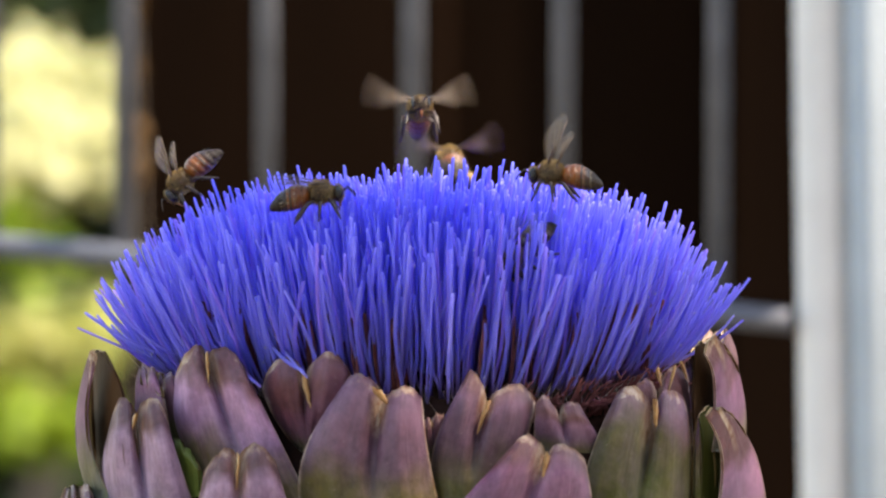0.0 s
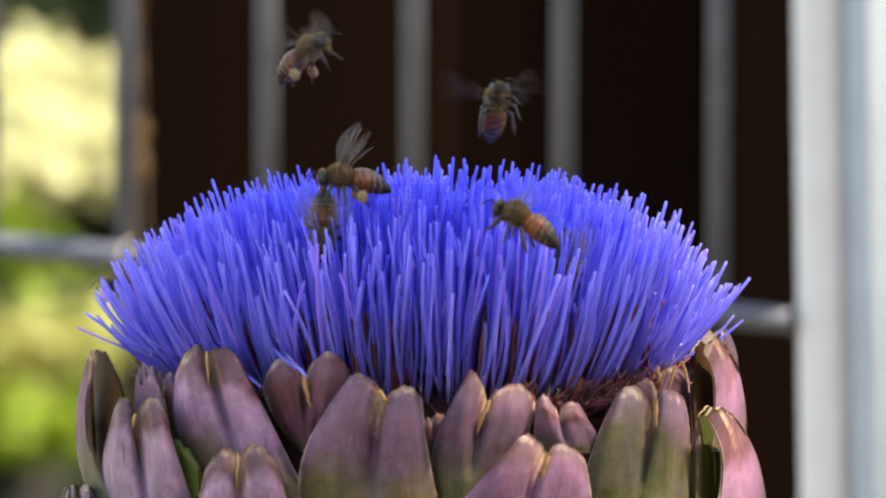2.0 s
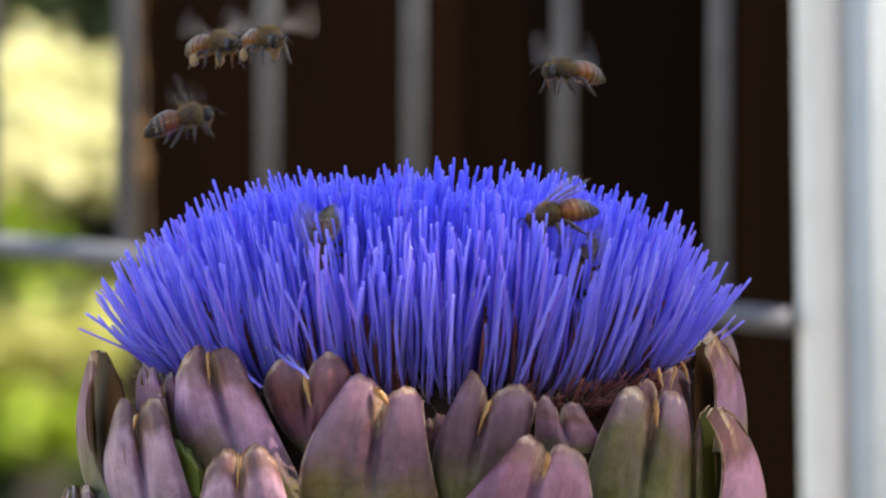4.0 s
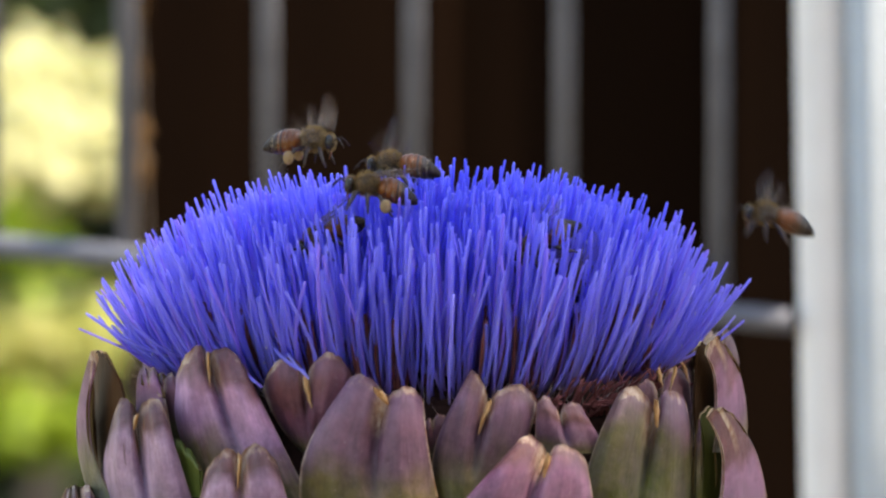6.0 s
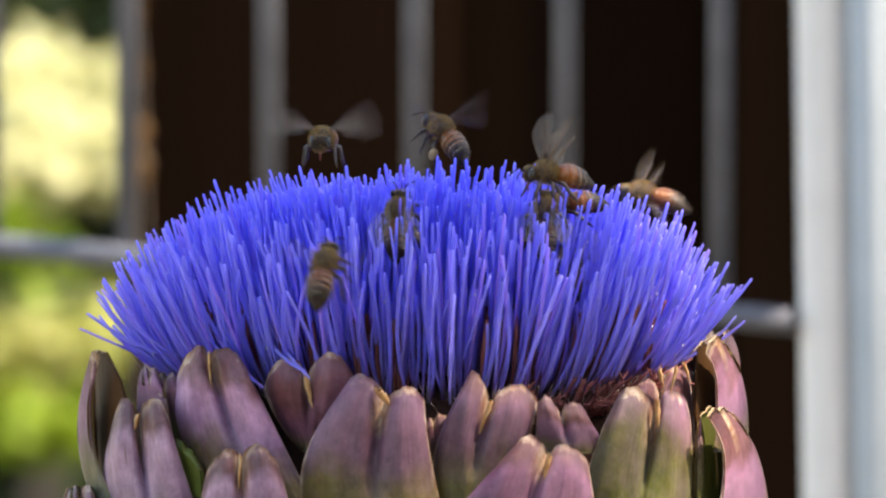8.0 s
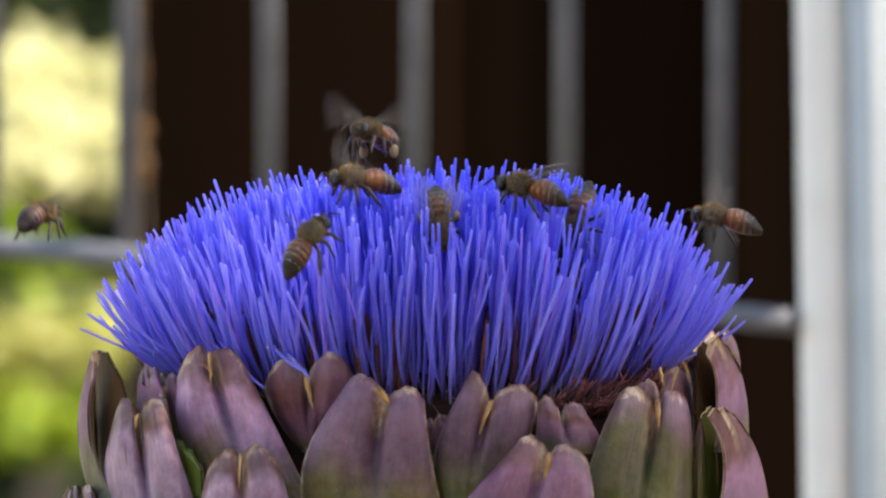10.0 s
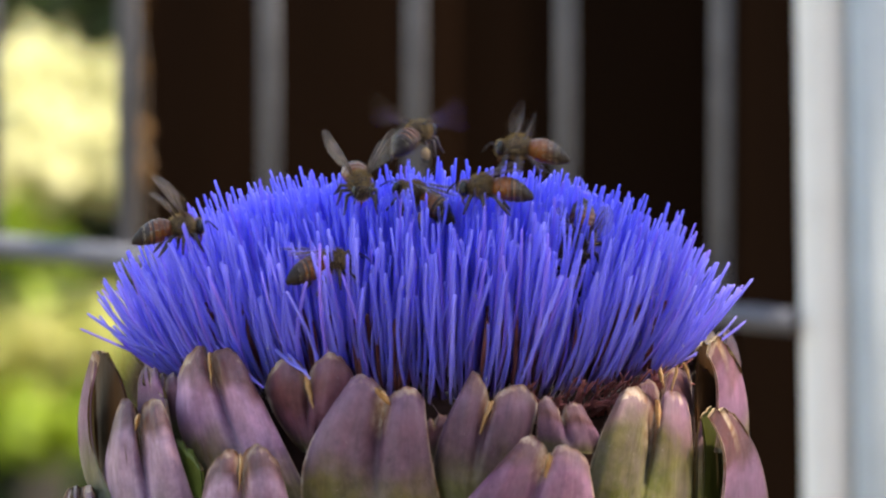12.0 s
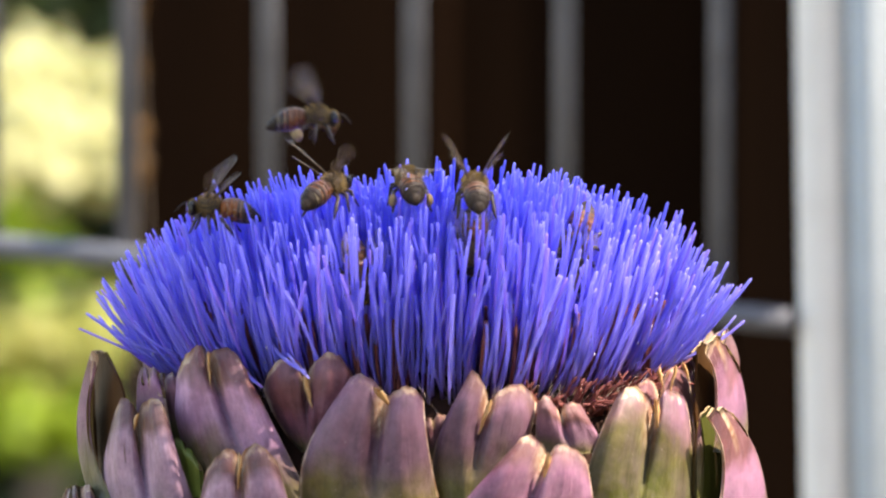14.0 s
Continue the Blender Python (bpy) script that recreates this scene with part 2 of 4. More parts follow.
def join(pieces):
    verts, faces, far = [], [], []
    for v, f, w in pieces:
        n = len(verts)
        verts += v
        faces += [tuple(i + n for i in g) for g in f]
        far += w
    return verts, faces, far


def lathe(profile, sides=32):
    verts, faces = [], []
    for r, z in profile:
        for k in range(sides):
            a = 2 * math.pi * k / sides
            verts.append((r * math.cos(a), r * math.sin(a), z))
    for i in range(len(profile) - 1):
        for k in range(sides):
            a, b = i * sides + k, i * sides + (k + 1) % sides
            faces.append((a, b, b + sides, a + sides))
    faces.append(tuple(range(sides - 1, -1, -1)))
    faces.append(tuple(range((len(profile) - 1) * sides, len(profile) * sides)))
    return verts, faces


# ---- ground and fences ----
def ground():
    n, reach = 60, 300.0
    verts, faces = [], []
    for j in range(n + 1):
        for i in range(n + 1):
            x = math.copysign(abs(i / n * 2 - 1) ** 3, i / n * 2 - 1) * reach
            y = math.copysign(abs(j / n * 2 - 1) ** 3, j / n * 2 - 1) * reach
            verts.append((x, y, 0.015 * noise.noise((x * 2, y * 2, 0))))
    for j in range(n):
        for i in range(n):
            a = j * (n + 1) + i
            faces.append((a, a + 1, a + n + 2, a + n + 1))
    tagged(new("ground", mesh_from("ground", verts, faces, [SOIL])), "bare brown garden soil with sparse green", "ground", kind="structure")


FENCE_TURN = radians(-37)      # the panel's right end comes nearer
FENCE_MID = Vector((0.0, 0.692, 0.0))


def fence_point(s, z, off=0.0):
    d = Vector((math.cos(FENCE_TURN), math.sin(FENCE_TURN), 0))
    n = Vector((-d.y, d.x, 0))
    return FENCE_MID + d * s + n * off + Vector((0, 0, z))


def wire_panel():
    thing = empty("wire_panel", pose(*FENCE_MID, 0, 0, 0), "grey galvanised welded wire fence panel", "fence")
    for k in range(-12, 3):
        s = WIRE_S0 + k * WIRE_STEP - (0.010 if k < -3 else 0)
        v, f, _ = tube([fence_point(s, CROSS_Z[0] - 0.003 + 0.73 * i / 6) - FENCE_MID for i in range(7)], [0.0031] * 7, 10)
        child("upright_wire", mesh_from("upright_wire", v, f, [WIRE]), thing)
    for z in CROSS_Z:
        v, f, _ = tube([fence_point(WIRE_S0 - 12.4 * WIRE_STEP + (POST_S - WIRE_S0 + 12.4 * WIRE_STEP) * i / 8, z, -0.0068) - FENCE_MID for i in range(9)], [0.0033] * 9, 10)
        child("cross_wire", mesh_from("cross_wire", v, f, [WIRE]), thing)


WIRE_S0, WIRE_STEP = -0.00430, 0.0508
CROSS_Z = (0.914, 1.234, 1.554)
POST_S = 0.1250


def fence_post():
    """A square galvanised post with a round tube welded along its corner."""
    thing = empty("fence_post", pose(0.1552, 0.63, 0, 0, -1.2, 0), "pale galvanised steel fence post with a round tube", "post")
    bm = bmesh.new()
    bmesh.ops.create_cube(bm, size=1, matrix=Matrix.Diagonal((0.05, 0.05, 1.75, 1)))
    bmesh.ops.bevel(bm, geom=[e for e in bm.edges if abs(e.verts[0].co.z - e.verts[1].co.z) > 1], offset=0.006, segments=4, profile=0.5, affect="EDGES")
    part("shaft", bm, POST, thing).matrix_basis = pose(0, 0, 0.875)
    v, f, _ = tube([(-0.0312, -0.0150, 0.02 + 1.7 * i / 4) for i in range(5)], [0.0068] * 5, 24)
    child("tube", mesh_from("tube", v, f, [TUBE]), thing, "white painted round tube")
    bm = bmesh.new()
    bmesh.ops.create_cube(bm, size=1, matrix=Matrix.Diagonal((0.053, 0.053, 0.012, 1)))
    bmesh.ops.bevel(bm, geom=bm.edges[:], offset=0.003, segments=2, profile=0.5, affect="EDGES")
    part("cap", bm, POST, thing).matrix_basis = pose(0, 0, 1.7585)


def board_fence():
    thing = empty("board_fence", pose(0, 0, 0), "dark brown stained wooden board fence, shade put into its colour", "fence")
    rng = random.Random(5)
    x, k = BOARD_X0, 0
    while x < 1.6:
        w = 0.138
        bm = bmesh.new()
        bmesh.ops.create_cube(bm, size=1, matrix=Matrix.Translation((0, 0, 0.9)) @ Matrix.Diagonal((w, 0.019, 1.78, 1)))
        bmesh.ops.bevel(bm, geom=bm.edges[:], offset=0.003, segments=1, affect="EDGES")
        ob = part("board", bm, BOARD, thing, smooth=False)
        ob.matrix_basis = pose(x + w / 2, BOARD_Y + rng.uniform(-0.004, 0.004) + (0.022 if k % 2 else 0), 0.01, 0, rng.uniform(-0.25, 0.25), 0)
        x += w - 0.012
        k += 1
    for z in (0.35, 1.45):
        bm = bmesh.new()
        bmesh.ops.create_cube(bm, size=1, matrix=Matrix.Diagonal((1.6 - BOARD_X0, 0.04, 0.09, 1)))
        bmesh.ops.bevel(bm, geom=bm.edges[:], offset=0.004, segments=1, affect="EDGES")
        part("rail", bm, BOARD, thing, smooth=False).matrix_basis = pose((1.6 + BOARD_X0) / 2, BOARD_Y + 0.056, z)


BOARD_X0, BOARD_Y = -0.131, 1.75


def leaf_cloud(rng, centre, size, count, length, tilt=0.8):
    """Bent leaf blades scattered through a clump."""
    verts, faces = [], []
    for _ in range(count):
        while True:
            p = Vector((rng.uniform(-1, 1), rng.uniform(-1, 1), rng.uniform(-1, 1)))
            if 0.35 < p.length < 1:
                break
        c = Vector(centre) + Vector((p.x * size[0], p.y * size[1], p.z * size[2]))
        turn = Matrix.Rotation(tilt, 3, "X") @ Euler((rng.uniform(-0.9, 0.9), rng.uniform(-0.9, 0.9), rng.uniform(0, 6.3))).to_matrix()
        ln, wd = length * rng.uniform(0.6, 1.25), length * rng.uniform(0.2, 0.32)
        n = len(verts)
        for a, w, h in ((0, 0.02, 0), (0.35, 1, 0.06), (0.7, 0.8, 0.04), (1, 0.02, -0.1)):
            for s in (-1, 0, 1):
                verts.append(c + turn @ Vector((a * ln, s * wd * w, (h + abs(s) * 0.05) * ln)))
        for i in range(3):
            for s in range(2):
                q = n + i * 3 + s
                faces.append((q, q + 1, q + 4, q + 3))
    return verts, faces


def shrub(name, base, clumps, mat, label, leaf, seed):
    """A bush: a forked trunk and a crown of leaf clumps (x, y, z, half sizes, count)."""
    rng = random.Random(seed)
    thing = empty(name, pose(*base), label, "shrub")
    pieces = []
    for c in clumps:
        mid = Vector(c[0]) * 0.45 + Vector((rng.uniform(-0.05, 0.05), 0, 0))
        pieces.append(tube([(0, 0, 0), mid, Vector(c[0])], [0.022, 0.014, 0.006], 7))
    v, f, _ = join(pieces)
    child("trunk", mesh_from("trunk", v, f, [BARK]), thing)
    verts, faces = [], []
    for c, size, count in clumps:
        v, f = leaf_cloud(rng, c, size, count, leaf)
        n = len(verts)
        verts += v
        faces += [tuple(i + n for i in g) for g in f]
    tagged(child("crown", mesh_from("crown", verts, faces, [mat]), thing), kind="stuff")


def sky_block():
    """An added, unseen dark wall behind the camera that blocks part of the sky light."""
    bm = bmesh.new()
    bmesh.ops.create_cube(bm, size=1, matrix=Matrix.Translation((2.9, -2.9, 1.7)) @ Matrix.Diagonal((6.0, 0.24, 3.5, 1)))
    bmesh.ops.bevel(bm, geom=bm.edges[:], offset=0.01, segments=2, affect="EDGES")
    me = bpy.data.meshes.new("wall_house")
    bm.to_mesh(me)
    bm.free()
    me.materials.append(DARK_WALL)
    tagged(new("wall_house", me), "plain dark wall added behind the camera to block sky light", "wall", kind="structure")


ground()
sky_block()
wire_panel()
fence_post()
board_fence()
shrub("golden_shrub", (-0.36, 3.6, 0), [((0.0, 0.04, 0.672), (0.17, 0.06, 0.022), 700), ((0.025, -0.10, 0.643), (0.18, 0.06, 0.022), 1700)],
      YELLOW_LEAF, "sunlit golden yellow leafy shrub", 0.03, 3)
shrub("lime_shrub", (-0.40, 3.5, 0), [((0.075, 0.0, 0.520), (0.150, 0.05, 0.024), 700), ((0.17, 0.0, 0.526), (0.07, 0.04, 0.020), 300), ((0.03, 0.0, 0.602), (0.11, 0.04, 0.010), 40)],
      LIME_LEAF, "sunlit lime green leafy shrub", 0.03, 5)
shrub("green_shrub", (-0.30, 3.4, 0), [((0.0, 0, 0.585), (0.06, 0.04, 0.022), 60), ((0.045, 0.0, 0.472), (0.045, 0.04, 0.010), 80)],
      GREEN_LEAF, "low green leafy bush before a golden shrub", 0.03, 4)
# dark backing for the gaps between the shrubs, shade in the leaf colour
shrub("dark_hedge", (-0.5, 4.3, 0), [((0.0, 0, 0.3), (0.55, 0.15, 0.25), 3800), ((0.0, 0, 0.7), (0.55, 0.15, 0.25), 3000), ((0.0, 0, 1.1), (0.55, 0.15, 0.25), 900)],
      SHADE_LEAF, "dense leafy hedge, darkened by shade put into its colour", 0.05, 6)


def climber():
    """A dry climber with a few tan leaves at the end of the board fence."""
    rng = random.Random(12)
    thing = empty("climbing_vine", pose(BOARD_X0 + 0.006, BOARD_Y - 0.02, 0), "dry tan climbing vine on a dark board fence", "vine")
    v, f, _ = tube([(0.006 * math.sin(i * 1.7), -0.004, -0.02 + 0.1 * i) for i in range(13)], [0.0008] * 13, 6)
    child("stem", mesh_from("stem", v, f, [BARK]), thing)
    for z, count, spread in ((0.872, 9, 0.022), (0.834, 16, 0.016)):
        for _ in range(count):
            v, f = leaf_cloud(rng, (rng.uniform(-0.004, 0.008), -0.008, z + rng.gauss(0, spread / 2)), (0.001, 0.001, 0.001), 1, 0.009)
            child("leaf", mesh_from("leaf", v, f, [TAN_LEAF]), thing)


climber()


# ---- the unseen tree added to shade the flower ----
def shade_tree():
    """An added, unseen tree whose crown hangs between the sun and the flower, with one gap in its leaves to let sun
    through. Returns the crown.
    """
    rng = random.Random(9)
    root = Vector((1.55, -0.55, 0))
    thing = empty("shade_tree", pose(*root), "unseen leafy tree added to shade the flower", "tree")
    mid = Vector((0, 0, HEAD)) + toward * 2.3
    arm = mid - root
    v, f, _ = tube([(0, 0, -0.05), (0.03, 0.02, 0.9), (-0.02, 0, 1.8), (0.10, -0.02, 2.5), arm * 0.75 + Vector((0.15, 0.12, 0.75)), arm + Vector((0, 0.30, 0.22))],
                   [0.07, 0.06, 0.05, 0.038, 0.022, 0.008], 12)
    child("trunk", mesh_from("trunk", v, f, [BARK]), thing)
    across, other = toward.orthogonal().normalized(), Vector()
    other = toward.cross(across)
    verts, faces = [], []
    hole = Vector((0.0, 0.0, 0.0))
    for k in range(2600):
        a, d = rng.uniform(0, 6.283), 0.42 * math.sqrt(rng.random())
        p = across * d * math.cos(a) + other * d * math.sin(a) + toward * rng.gauss(0, 0.12)
        side = p - toward * p.dot(toward)
        if (side - hole).length < 0.088:
            continue
        v, f = leaf_cloud(rng, p, (0.001, 0.001, 0.001), 1, 0.05, 0.0)
        n = len(verts)
        verts += v
        faces += [tuple(i + n for i in g) for g in f]
    crown = child("crown", mesh_from("crown", verts, faces, [HEDGE_LEAF]), thing, "", Matrix.Translation(arm))
    return tagged(crown, kind="stuff"), arm


SHADE_CROWN, CROWN_SPOT = shade_tree()


def sway(x, y, z):
    """The crown's pose with its gap over the spot x, y, z (mm from the flower's middle)."""
    return Matrix.Translation(CROWN_SPOT + Vector((x, y, z)) * 0.001)


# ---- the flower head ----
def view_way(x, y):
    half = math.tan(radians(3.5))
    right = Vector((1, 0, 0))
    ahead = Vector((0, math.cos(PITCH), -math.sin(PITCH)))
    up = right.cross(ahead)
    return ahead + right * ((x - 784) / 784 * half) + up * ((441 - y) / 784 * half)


LEAN = 0.8   # degrees by which the whole head leans
HEAD_POSE = pose(0, 0, HEAD, 0, -LEAN, 0)


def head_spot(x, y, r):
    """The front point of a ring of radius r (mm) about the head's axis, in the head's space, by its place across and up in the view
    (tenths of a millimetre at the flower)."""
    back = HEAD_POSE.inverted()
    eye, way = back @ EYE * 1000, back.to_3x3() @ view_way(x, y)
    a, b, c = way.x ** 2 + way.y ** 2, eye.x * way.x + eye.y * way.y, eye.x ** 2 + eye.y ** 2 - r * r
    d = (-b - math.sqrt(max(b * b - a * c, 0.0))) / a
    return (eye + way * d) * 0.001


def glide(p, q, bow, v):
    """A bowed line from p to q, by v from 0 to 1."""
    mid = ((p[0] + q[0]) / 2 + bow, (p[1] + q[1]) / 2)
    return [p[k] * (1 - v) ** 2 + mid[k] * 2 * v * (1 - v) + q[k] * v * v for k in (0, 1)]


def bract(head, foot, left, cleft, right, rise, radii, bow=(0, 0), puff=3.0, skin=None, label="", seed=1, thick=0.0024, curl=2.5, hook=0):
    """A fleshy scale with two plump lobes and a torn cleft between them. foot: its two ends across and its height; left and right: its
    shoulders; rise: how far each lobe's crest rounds up over the line from shoulder to cleft; radii: of the rings on which tip and foot lie; hook: how far its tip bends aside."""
    rng = random.Random(seed)
    nu, nv = 32, 26
    wob = [rng.uniform(-3, 3) for _ in range(6)]
    low = (foot[0], foot[2]), ((foot[0] + foot[1]) / 2, foot[2]), (foot[1], foot[2])
    wide = abs(right[0] - left[0]) * 1e-4
    rough = 0.0 if puff < 1.0 else min(1.0, puff / 3)

    def surf(u, v):
        w, side = min(max(v, 0.0), 1.0), 0 if u < 0 else 1
        s = 1 - min(abs(u), 1.0)             # 0 on the margin, 1 in the groove
        edge = glide(low[0], left, bow[0], w) if side == 0 else glide(low[2], right, bow[1], w)
        groove = glide(low[1], cleft, (bow[0] + bow[1]) * 0.3, w)
        x, y = edge[0] + (groove[0] - edge[0]) * s, edge[1] + (groove[1] - edge[1]) * s
        crest = math.sin(math.pi * min(s, 0.999)) ** 0.6
        y -= rise[side] * crest * w ** 2.2
        y += 2.2 * math.sin(9 * u + wob[0]) * w ** 6 + 1.2 * math.sin(23 * u + wob[1]) * w ** 8
        x += hook * max(0.0, (w - 0.72) / 0.28) ** 2
        k = min(1.0, max(0.0, (v - 0.15) / 0.7))
        k = k * k * (3 - 2 * k)
        out = puff * ((1 - k) * (1 - u * u) + k * (0.25 + 0.85 * crest)) - 1.3 * rough * (1 - s) ** 5
        if rough == 0:
            out, k = 0.5 * puff * (1 - u * u), 0.0
        out -= puff * 0.50 * k * math.exp(-((1 - s) / 0.11) ** 2)
        out += rough * (0.30 * math.sin(5 * u + wob[2]) * v + 0.16 * math.sin(11 * u + 6 * v + wob[3]) + 0.10 * math.sin(19 * u + wob[4]))
        out -= curl * max(0.0, (v - 0.72) / 0.28) ** 2.5
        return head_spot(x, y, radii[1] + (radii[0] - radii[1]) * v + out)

    rows = [(j / nv) ** 0.8 for j in range(nv + 1)]
    cols = [math.sin((2 * i / nu - 1) * math.pi / 2) * 0.35 + (2 * i / nu - 1) * 0.65 for i in range(nu + 1)]
    face = [[surf(u, v) for u in cols] for v in rows]
    verts, faces, uv, index = [], [], [], []
    for layer in (0, 1):
        for j, v in enumerate(rows):
            for i, u in enumerate(cols):
                p = face[j][i]
                if layer:
                    across = face[j][min(i + 1, nu)] - face[j][max(i - 1, 0)]
                    n = across.cross(face[min(j + 1, nv)][i] - face[max(j - 1, 0)][i]).normalized()
                    p = p - n * min(thick, wide * 0.4) * (1 - 0.5 * abs(u) ** 4) * (1 - 0.55 * v ** 6)
                verts.append(p)
                uv.append((u * 0.5 + 0.5, v))
    m = (nu + 1) * (nv + 1)
    for j in range(nv):
        for i in range(nu):
            a = j * (nu + 1) + i
            faces.append((a, a + 1, a + nu + 2, a + nu + 1))
            faces.append((a + m, a + nu + 1 + m, a + nu + 2 + m, a + 1 + m))
            index += [0, 2]
    for i in range(nu):
        for j, flip in ((0, True), (nv, False)):
            a = j * (nu + 1) + i
            f = (a, a + 1, a + 1 + m, a + m)
            faces.append(f[::-1] if not flip else f)
            index.append(1 if j else 0)
    for j in range(nv):
        for i, flip in ((0, False), (nu, True)):
            a = j * (nu + 1) + i
            f = (a, a + nu + 1, a + nu + 1 + m, a + m)
            faces.append(f[::-1] if not flip else f)
            index.append(0)
    me = mesh_from("bract", verts, faces, [skin or BRACT, TORN, INNER], uv, index)
    return child("bract", me, head, label)


def sliver(head, x0, y0, x1, y1, r, width):
    """A dried strip, frayed at its upper end, in the cleft of a bract."""
    rng = random.Random(int(x0))
    verts, faces, n = [], [], 8
    for i in range(n + 1):
        t = i / n
        w = width * (0.25 + 0.9 * math.sin(math.pi * min(1, 0.12 + 0.7 * (1 - t)))) * (1 - 0.6 * t)
        x, y = x0 + (x1 - x0) * t + rng.uniform(-1, 1), y0 + (y1 - y0) * t
        for k, (side, out) in enumerate(((-0.5, -0.4), (-0.2, 0.5), (0.15, 0.7), (0.5, -0.4))):
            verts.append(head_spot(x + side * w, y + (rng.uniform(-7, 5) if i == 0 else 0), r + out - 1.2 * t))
    for i in range(n):
        for k in range(3):
            a = i * 4 + k
            faces.append((a, a + 4, a + 5, a + 1))
        a = i * 4
        faces.append((a + 3, a + 7, a + 4, a))
    child("dried_strip", mesh_from("dried_strip", verts, faces, [DRIED]), head, "dried orange brown strip in a cleft")


TILT = 0.25   # the dome leans a little away from the camera


def dome(r):
    """Height of the floret tips over the widest level at the ring r (0 to 1), in mm."""
    return 18.8 * (1 - r ** 5.4)


def floret_path(r, a, rng):
    """Foot, bend and tip of one floret, whose foot stands on the ring r (0 to 1) at the angle a. Millimetres."""
    base = 44.5 * r ** 1.45
    foot = Vector((base, 0, -13.2 + 7 * (1 - (base / 44.5) ** 2)))
    rt = 57 * (0.86 * r + 0.14 * r ** 3)
    rt += rng.gauss(0, 1.0)
    zt = dome(r) + min(2.8, rng.gauss(-1.6, 2.3) if r < 0.6 else rng.gauss(-1.3, 1.8))
    tip = Vector((rt, rng.gauss(0, 1.9), zt))
    # neighbours lean together in small bunches
    spot = Vector((44 * r * math.cos(a), 44 * r * math.sin(a), 0)) * 0.16
    tip.x += 1.8 * noise.noise(spot)
    tip.y += 2.4 * noise.noise(spot + Vector((40, 0, 0)))
    tip.z += 1.6 * noise.noise(spot + Vector((0, 40, 0)))
    if r > 0.93 and rng.random() < 0.12:
        tip.z -= rng.uniform(1, 6)
    if r > 0.55 and rng.random() < 0.70:      # younger, shorter florets towards the rim
        tip = foot + (tip - foot) * (1 - rng.random() ** 1.1 * 0.66 * min(1, (r - 0.55) / 0.3))
    d = tip - foot
    bend = foot + d * 0.5 + Vector((0.4 + 1.6 * r ** 3 * rng.uniform(0.3, 1.4), rng.gauss(0, 1.8), -0.06 * d.length * r))
    turn = Matrix.Rotation(a, 3, "Z")
    foot, bend, tip = turn @ foot, turn @ bend, turn @ tip
    bend.z -= bend.y * TILT * 0.5
    tip.z -= tip.y * TILT + 1.3 * math.exp(-(tip.x / 30) ** 2)   # the crown is nearly level across
    return [foot, bend, tip]


def floret_tube(p0, p1, p2, thick, rings=7, sides=5):
    pts, radii = [], []
    for i in range(rings):
        t = i / (rings - 1)
        pts.append((p0 * (1 - t) ** 2 + p1 * 2 * t * (1 - t) + p2 * t * t) * 0.001)
        radii.append(thick * 0.001 * (0.8 + 0.25 * math.sin(math.pi * min(1, t * 0.9)) - 0.05 * t ** 2))
    pts.append(pts[-1] + (pts[-1] - pts[-2]).normalized() * thick * 0.0010)
    radii.append(radii[-1] * 0.5)
    return tube(pts, radii, sides)


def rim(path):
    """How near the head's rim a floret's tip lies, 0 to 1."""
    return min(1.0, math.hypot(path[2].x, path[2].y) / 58)


